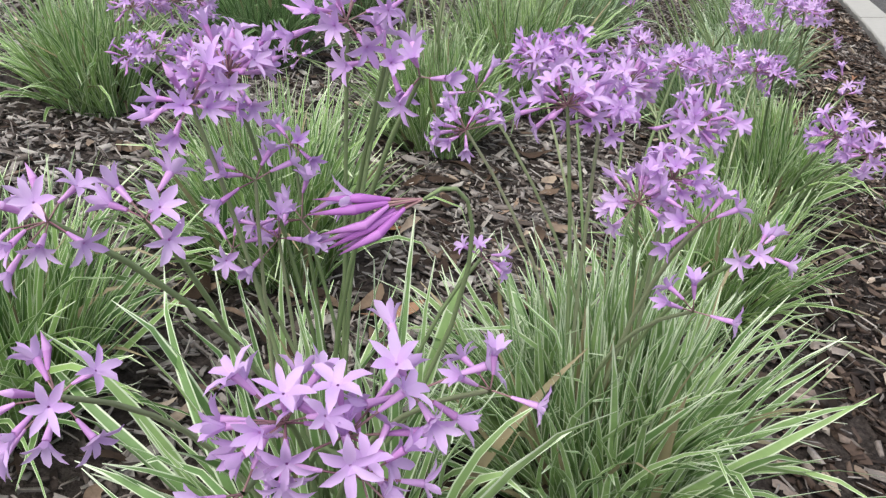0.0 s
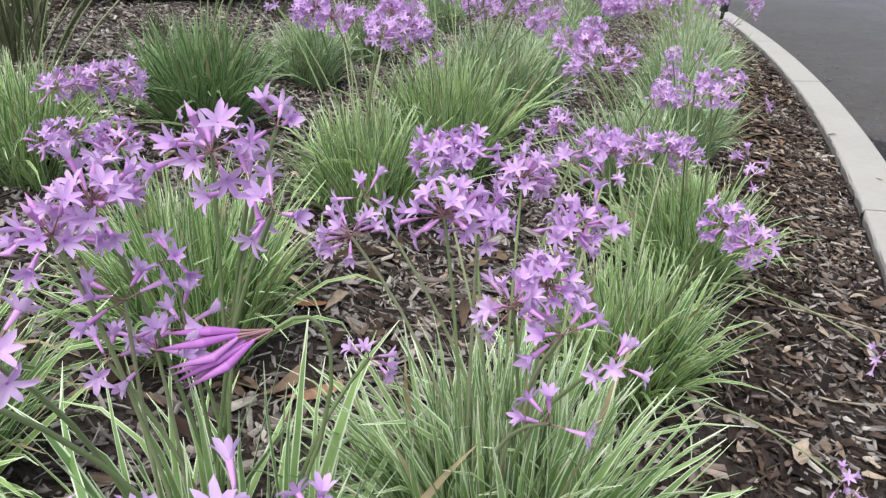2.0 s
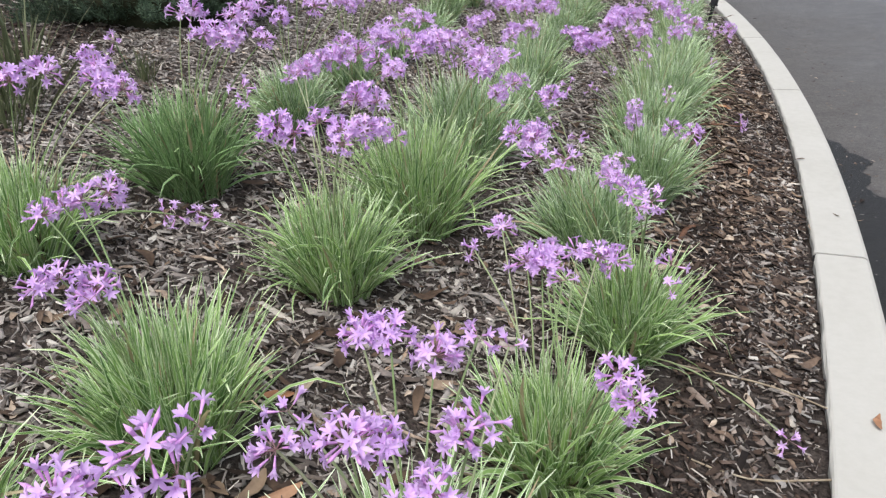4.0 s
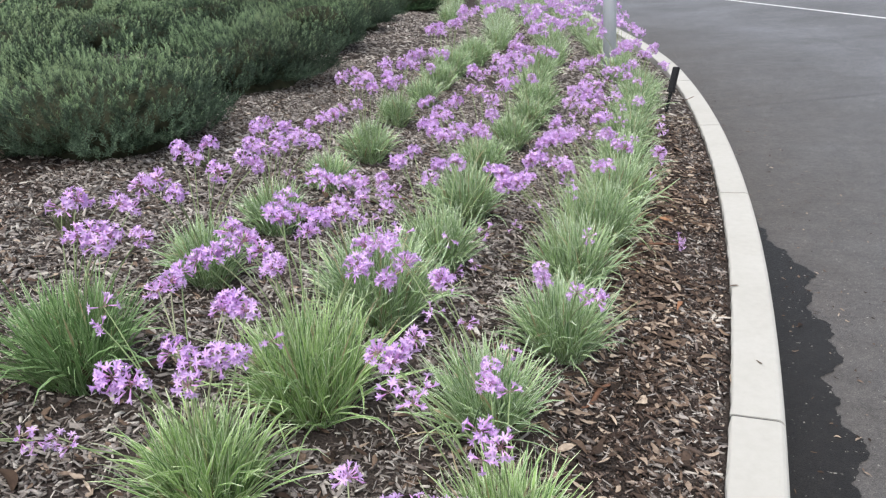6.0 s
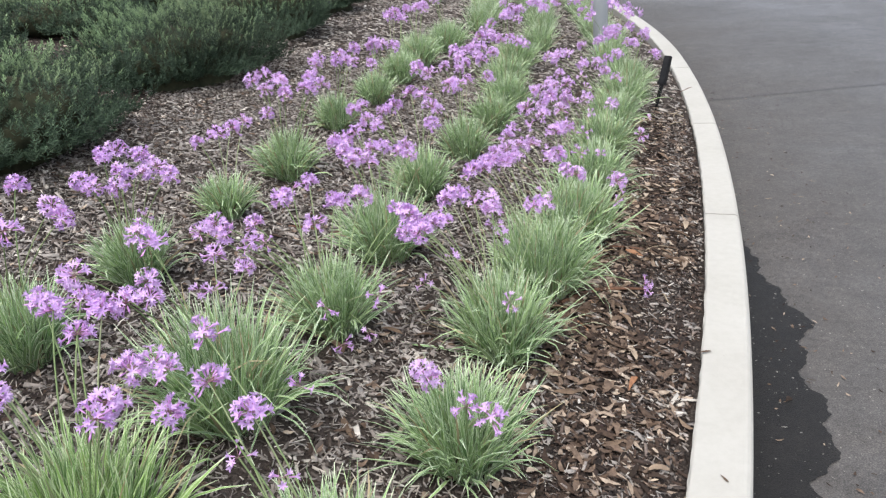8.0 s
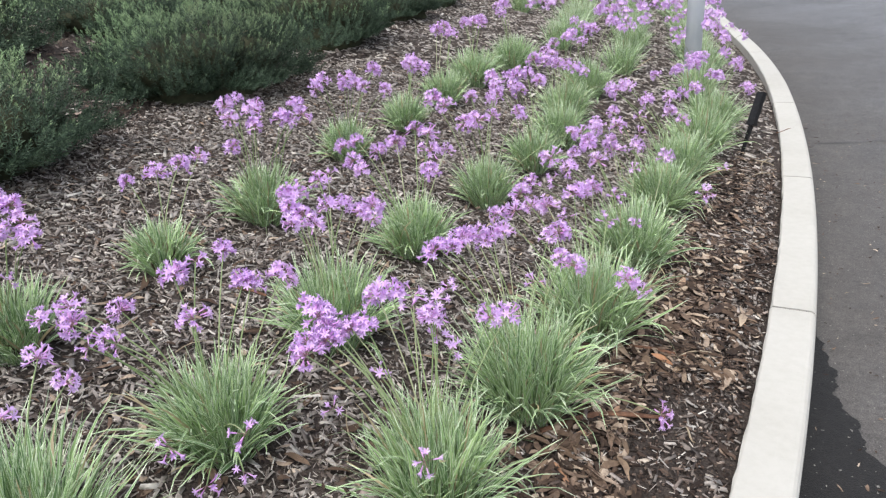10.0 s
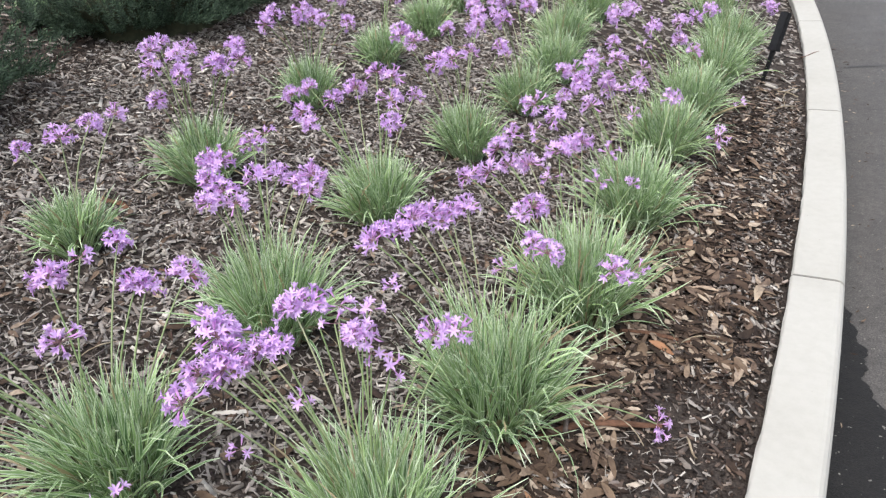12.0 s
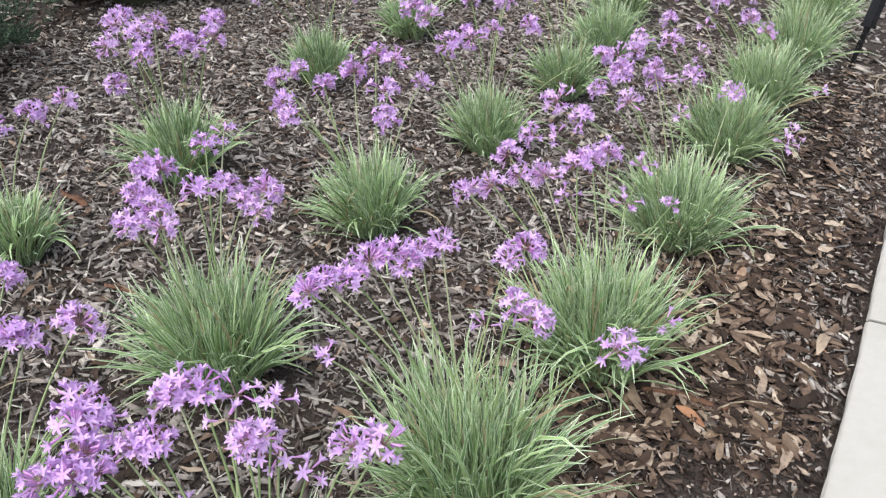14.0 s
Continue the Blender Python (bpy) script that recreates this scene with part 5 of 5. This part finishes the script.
# thin pale splinters among the chips
x, y = scatter(rng, 42000, -2.6, -0.1, -4.2, 1.7)
keep = (inside(x, y) > rng.normal(0.38, 0.06, len(x))) | (rng.uniform(0, 1, len(x)) < 0.55)
x, y = x[keep], y[keep]
lg = rng.uniform(0.01, 0.034, len(x))
v, f = chip_arrays(rng, x, y, lg, rng.uniform(0.0014, 0.0034, len(x)), rng.uniform(0.001, 0.002, len(x)), 0.3)
v[:, 2] += 0.004
f = f.reshape(-1, 5, 4)[:, (0, 1)].reshape(-1, 4)
splinters = new("bark_splinters", mesh_np("bark_splinters", v, [f], [CHIP]))
tagged(splinters, "thin grey bark splinters and fibres in the mulch", "mulch", kind="stuff")
# crumbs of soil and bark on the bare strip by the kerb
x, y = scatter(rng, 9000, -0.42, 0.0, -2.6, 0.6)
crumb = rng.uniform(0.002, 0.009, len(x))
v, f = chip_arrays(rng, x, y, crumb, crumb * rng.uniform(0.4, 0.9, len(x)), crumb * 0.4, 0.3)
crumbs = new("soil_crumbs", mesh_np("soil_crumbs", v, [f], [BROWN_BARK]))
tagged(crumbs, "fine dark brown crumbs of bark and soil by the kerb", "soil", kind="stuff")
x, y = scatter(rng, 42000, -7.6, 0.0, -9.0, 3.0)
keep = (x < -2.75 + rng.normal(0, 0.1, len(x))) | (y < -4.2 + rng.normal(0, 0.12, len(x)))
x, y = x[keep], y[keep]
long = np.clip(rng.lognormal(-3.3, 0.4, len(x)), 0.016, 0.09)
v, f = chip_arrays(rng, x, y, long, np.clip(long * rng.uniform(0.2, 0.5, len(x)), 0.006, 0.03), rng.uniform(0.002, 0.005, len(x)), 0.16)
f = f.reshape(-1, 5, 4)[:, (0, 1)].reshape(-1, 4)
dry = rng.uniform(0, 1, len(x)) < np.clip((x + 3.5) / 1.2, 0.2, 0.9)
chips = new("bark_mulch", mesh_np("bark_mulch", v, [f], [BROWN_BARK, CHIP], slots=np.repeat(dry, 2)))
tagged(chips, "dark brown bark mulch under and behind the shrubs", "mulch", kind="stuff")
x, y = scatter(rng, 24000, -3.6, 0.0, 1.5, 8.0)
long = np.clip(rng.lognormal(-3.55, 0.45, len(x)), 0.012, 0.08)
v, f = chip_arrays(rng, x, y, long, np.clip(long * rng.uniform(0.2, 0.5, len(x)), 0.004, 0.02), rng.uniform(0.002, 0.005, len(x)), 0.16)
chips = new("bark_mulch", mesh_np("bark_mulch", v, [f], [CHIP]))
tagged(chips, "weathered brown bark mulch farther along the bed", "mulch", kind="stuff")


def leaf_grid(rng, long, wide):
    """A dry curled leaf, uneven at the edge, lying about the origin."""
    vs = []
    curl, cup = rng.uniform(-0.5, 0.8), rng.uniform(-0.6, 1.1)
    bendy, twist = rng.uniform(-0.4, 0.4), rng.normal(0, 0.7)
    peak = rng.uniform(0.65, 1.25)
    for a in np.linspace(0, 1, 7):
        w = wide * 0.5 * math.sin(math.pi * (0.03 + 0.94 * a) ** peak) ** 0.8
        for b in (-1, 0, 1):
            px = (a - 0.5) * long + (rng.uniform(-0.04, 0.04) * long if b else 0.0)
            ww = b * w * rng.uniform(0.7, 1.12)
            tw = twist * (a - 0.5)
            rise = cup * w * abs(b) * 0.7
            vs.append((px, ww * math.cos(tw) + bendy * wide * math.sin(math.pi * a), curl * long * (a - 0.5) ** 2 + rise + ww * math.sin(tw) + 0.004))
    fs = [[3 * q + m, 3 * q + m + 1, 3 * q + m + 4, 3 * q + m + 3] for q in range(6) for m in range(2)]
    v = np.array(vs)
    v[:, 2] -= v[:, 2].min() - 0.001
    return v, np.array(fs)


leaf_rng = np.random.default_rng(9)
LEAVES = []
for k in range(16):
    v, f = leaf_grid(leaf_rng, leaf_rng.uniform(0.045, 0.08), leaf_rng.uniform(0.014, 0.027))
    LEAVES.append(mesh_np("fallen_leaf", v, [f], [DEAD], smooth=True))


def lie(x, y, yaw, lift=0.006):
    """A pose on the slope of the bed."""
    return Matrix.Translation((x, y, float(bed_z(x, y)) + lift)) @ Matrix.Rotation(math.atan(0.2), 4, "Y") @ Matrix.Rotation(yaw, 4, "Z")


for k in range(299):
    if k < 60:
        x, y = leaf_rng.uniform(-1.35, -0.75), leaf_rng.uniform(-3.5, -2.5)
    elif k < 235:
        x, y = leaf_rng.normal(-0.28, 0.12), leaf_rng.normal(-0.45, 0.5)
    else:
        x, y = leaf_rng.uniform(-1.6, -0.5), leaf_rng.uniform(-3.4, -0.3)
    if x > -0.05 or (abs(x + 0.15) < 0.1 and abs(y + 0.78) < 0.25):
        x -= 0.22
    ob = new("fallen_leaf", LEAVES[k % 16])
    ob.matrix_basis = lie(x, y, leaf_rng.uniform(0, 6.28), leaf_rng.uniform(0.005, 0.014)) @ Matrix.Rotation(leaf_rng.normal(0, 0.22), 4, "X") @ Matrix.Scale(leaf_rng.uniform(0.75, 1.25), 4)
    tagged(ob, "dry tan-brown fallen leaf on the mulch", "leaf", "fallen leaves")

pieces = []
for k in range(9000):
    big = (0.8, 1.15, 1.6)[k % 3] if k < 4200 else 1.0
    v, f = leaf_grid(leaf_rng, leaf_rng.uniform(0.018, 0.045) * big, leaf_rng.uniform(0.006, 0.017) * big)
    if k < 4200 and k % 4 == 3:
        continue
    if k < 4200:
        x, y = leaf_rng.normal(-0.27, 0.14), leaf_rng.normal(-0.55, 0.85)
    else:
        x, y = leaf_rng.uniform(-2.4, -0.05), leaf_rng.uniform(-4.0, 2.0)
    if float(inside(x, y)) < 0.03 or (abs(x + 0.15) < 0.1 and abs(y + 0.78) < 0.25):
        continue
    m = lie(x, y, leaf_rng.uniform(0, 6.28), leaf_rng.uniform(0.003, 0.014))
    pieces.append((v @ np.array(m.to_3x3()).T + np.array(m.translation), f))
v, f = joined(pieces)
litter = new("leaf_litter", mesh_np("leaf_litter", v, [f], [LITTER], smooth=True))
tagged(litter, "small dry brown leaves and fragments in the mulch", "leaf litter", kind="stuff")


# larger loose bark chips beside the kerb
chip_rng = np.random.default_rng(21)
CHIPS = []
for k in range(14):
    lg = chip_rng.uniform(0.02, 0.044)
    v, f = chip_arrays(chip_rng, np.zeros(1), np.zeros(1), np.array([lg]), np.array([lg * chip_rng.uniform(0.18, 0.42)]), np.array([chip_rng.uniform(0.003, 0.006)]), 0.05)
    v = v - v.mean(0)
    v[:, 2] += 0.2 * v[:, 0]
    CHIPS.append(mesh_np("bark_chip", v, [f], [LOOSE]))
for k in range(280):
    x, y = chip_rng.uniform(-0.75, -0.03), chip_rng.uniform(-3.3, 0.9)
    if float(inside(x, y)) > 0.03:
        part("bark_chip", CHIPS[k % 14], ground, m=lie(x, y, chip_rng.uniform(0, 6.28), chip_rng.uniform(0.008, 0.015)) @ Matrix.Rotation(chip_rng.normal(0, 0.15), 4, "X"))


def strip(x, y, yaw, long, wide, mat, name, label, category, group, seed):
    """A torn length of bark or a bare stalk lying in the mulch."""
    r = np.random.default_rng(seed)
    t = np.linspace(-0.5, 0.5, 9)
    mid = np.stack([t * long, 0.06 * long * np.sin(t * 5 + r.uniform(0, 3)), 0.012 + 0.006 * np.sin(t * 7)], 1)
    v, f = tube_arrays(mid, wide * 0.5 * (0.65 + 0.35 * np.cos(t * 2.6)) * r.uniform(0.85, 1.15, 9), 6)
    v[:, 2] = 0.012 + (v[:, 2] - 0.012) * (0.35 if wide > 0.008 else 1.0)
    ob = new(name, mesh_np(name, v, [f], [mat], smooth=True))
    ob.matrix_basis = lie(x, y, yaw, 0.0)
    tagged(ob, label, category, group)


BARK = ("bark_strip", "red-brown strip of bark lying in the mulch", "bark", "bark strips")
STALK = ("dry_stalk", "pale dry stalk lying in the mulch", "twig", "dry stalks")
for k, (x, y, yaw, long, wide) in enumerate(((-0.33, -0.83, 0.75, 0.34, 0.02), (-0.25, -0.42, 0.4, 0.22, 0.016), (-1.707, -0.697, -0.1, 0.1, 0.022), (-0.1, -2.62, 1.5, 0.07, 0.02), (-0.42, -1.95, 1.1, 0.16, 0.014), (-1.35, -0.85, 0.3, 0.1, 0.014))):
    strip(x, y, yaw, long, wide, STRIP, *BARK, 500 + k)
for k, (x, y, yaw, long, wide) in enumerate(((-0.2, -0.42, 0.75, 0.24, 0.005), (-0.28, -2.62, 0.02, 0.34, 0.004), (-0.22, -2.86, 0.1, 0.4, 0.004), (-0.3, -0.75, -0.6, 0.2, 0.003), (-0.13, -0.75, 2.0, 0.06, 0.005), (-0.16, 1.45, 1.1, 0.22, 0.005), (-0.55, -0.7, 0.5, 0.2, 0.003), (-0.8, -1.2, 2.4, 0.18, 0.003), (-0.18, 1.66, 0.1, 0.16, 0.006), (-1.3, -1.2, 1.2, 0.2, 0.003))):
    strip(x, y, yaw, long, wide, TWIG, *STALK, 520 + k)

# bits of leaf and bark blown onto the road and kerb
pieces = []
rng = np.random.default_rng(5)
for k in range(320):
    s, out = rng.uniform(-3.2, 3.5), 0.16 + abs(rng.normal(0, 0.3))
    p, f, inn = kerb_frame(s)
    v, q = leaf_grid(leaf_rng, rng.uniform(0.008, 0.03), rng.uniform(0.003, 0.01))
    m = Matrix.Translation((p[0] - inn[0] * out, p[1] - inn[1] * out, ROAD_Z + 0.004)) @ Matrix.Rotation(rng.uniform(0, 6.28), 4, "Z")
    pieces.append((v @ np.array(m.to_3x3()).T + np.array(m.translation), q))
for x, y, lg, wd in ((0.224, -1.028, 0.03, 0.02), (0.327, -0.74, 0.02, 0.006), (0.311, -0.582, 0.018, 0.008), (0.331, 0.386, 0.035, 0.009), (0.307, 0.681, 0.035, 0.007), (0.282, -1.389, 0.02, 0.004), (0.347, -1.335, 0.016, 0.008)):
    v, q = leaf_grid(leaf_rng, lg, wd)
    m = Matrix.Translation((x, y, ROAD_Z + 0.005)) @ Matrix.Rotation(rng.uniform(0, 6.28), 4, "Z")
    pieces.append((v @ np.array(m.to_3x3()).T + np.array(m.translation), q))
v, f = joined(pieces)
bits = new("road_litter", mesh_np("road_litter", v, [f], [LITTER]))
tagged(bits, "scattered dry leaf bits on the asphalt by the kerb", "litter", kind="stuff")

# leaf scraps caught on the kerb
for k, (x, y, yaw, size) in enumerate(((-0.012, -1.075, 0.4, 0.55), (-0.075, -2.676, 1.4, 0.6), (0.075, 2.2, 0.5, 0.5), (0.02, -1.62, 2.2, 0.35))):
    ob = new("fallen_leaf", LEAVES[k + 5])
    lift = 0.14 * min(0.3, abs(float(kerb_frame(y)[0][0])))
    ob.matrix_basis = Matrix.Translation((x, y, KERB_TOP + lift + 0.001)) @ Matrix.Rotation(yaw, 4, "Z") @ Matrix.Scale(size, 4)
    tagged(ob, "small dry leaf scrap on the pale kerb", "leaf", "fallen leaves")

# a twig lying across the kerb
t = np.linspace(-0.5, 0.5, 7)
v, f = tube_arrays(np.stack([t * 0.17, 0.006 * np.sin(t * 6), 0.004 + 0.003 * np.cos(t * 5)], 1), np.full(7, 0.0022), 5)
twig = new("twig", mesh_np("twig", v, [f], [STRIP], smooth=True))
twig.matrix_basis = Matrix.Translation((-0.083, 2.346, KERB_TOP + 0.0125)) @ Matrix.Rotation(0.99, 4, "Z")
tagged(twig, "thin dark twig lying across the pale kerb", "twig")
strip(-0.14, 1.64, 1.45, 0.3, 0.005, TWIG, *STALK, 560)
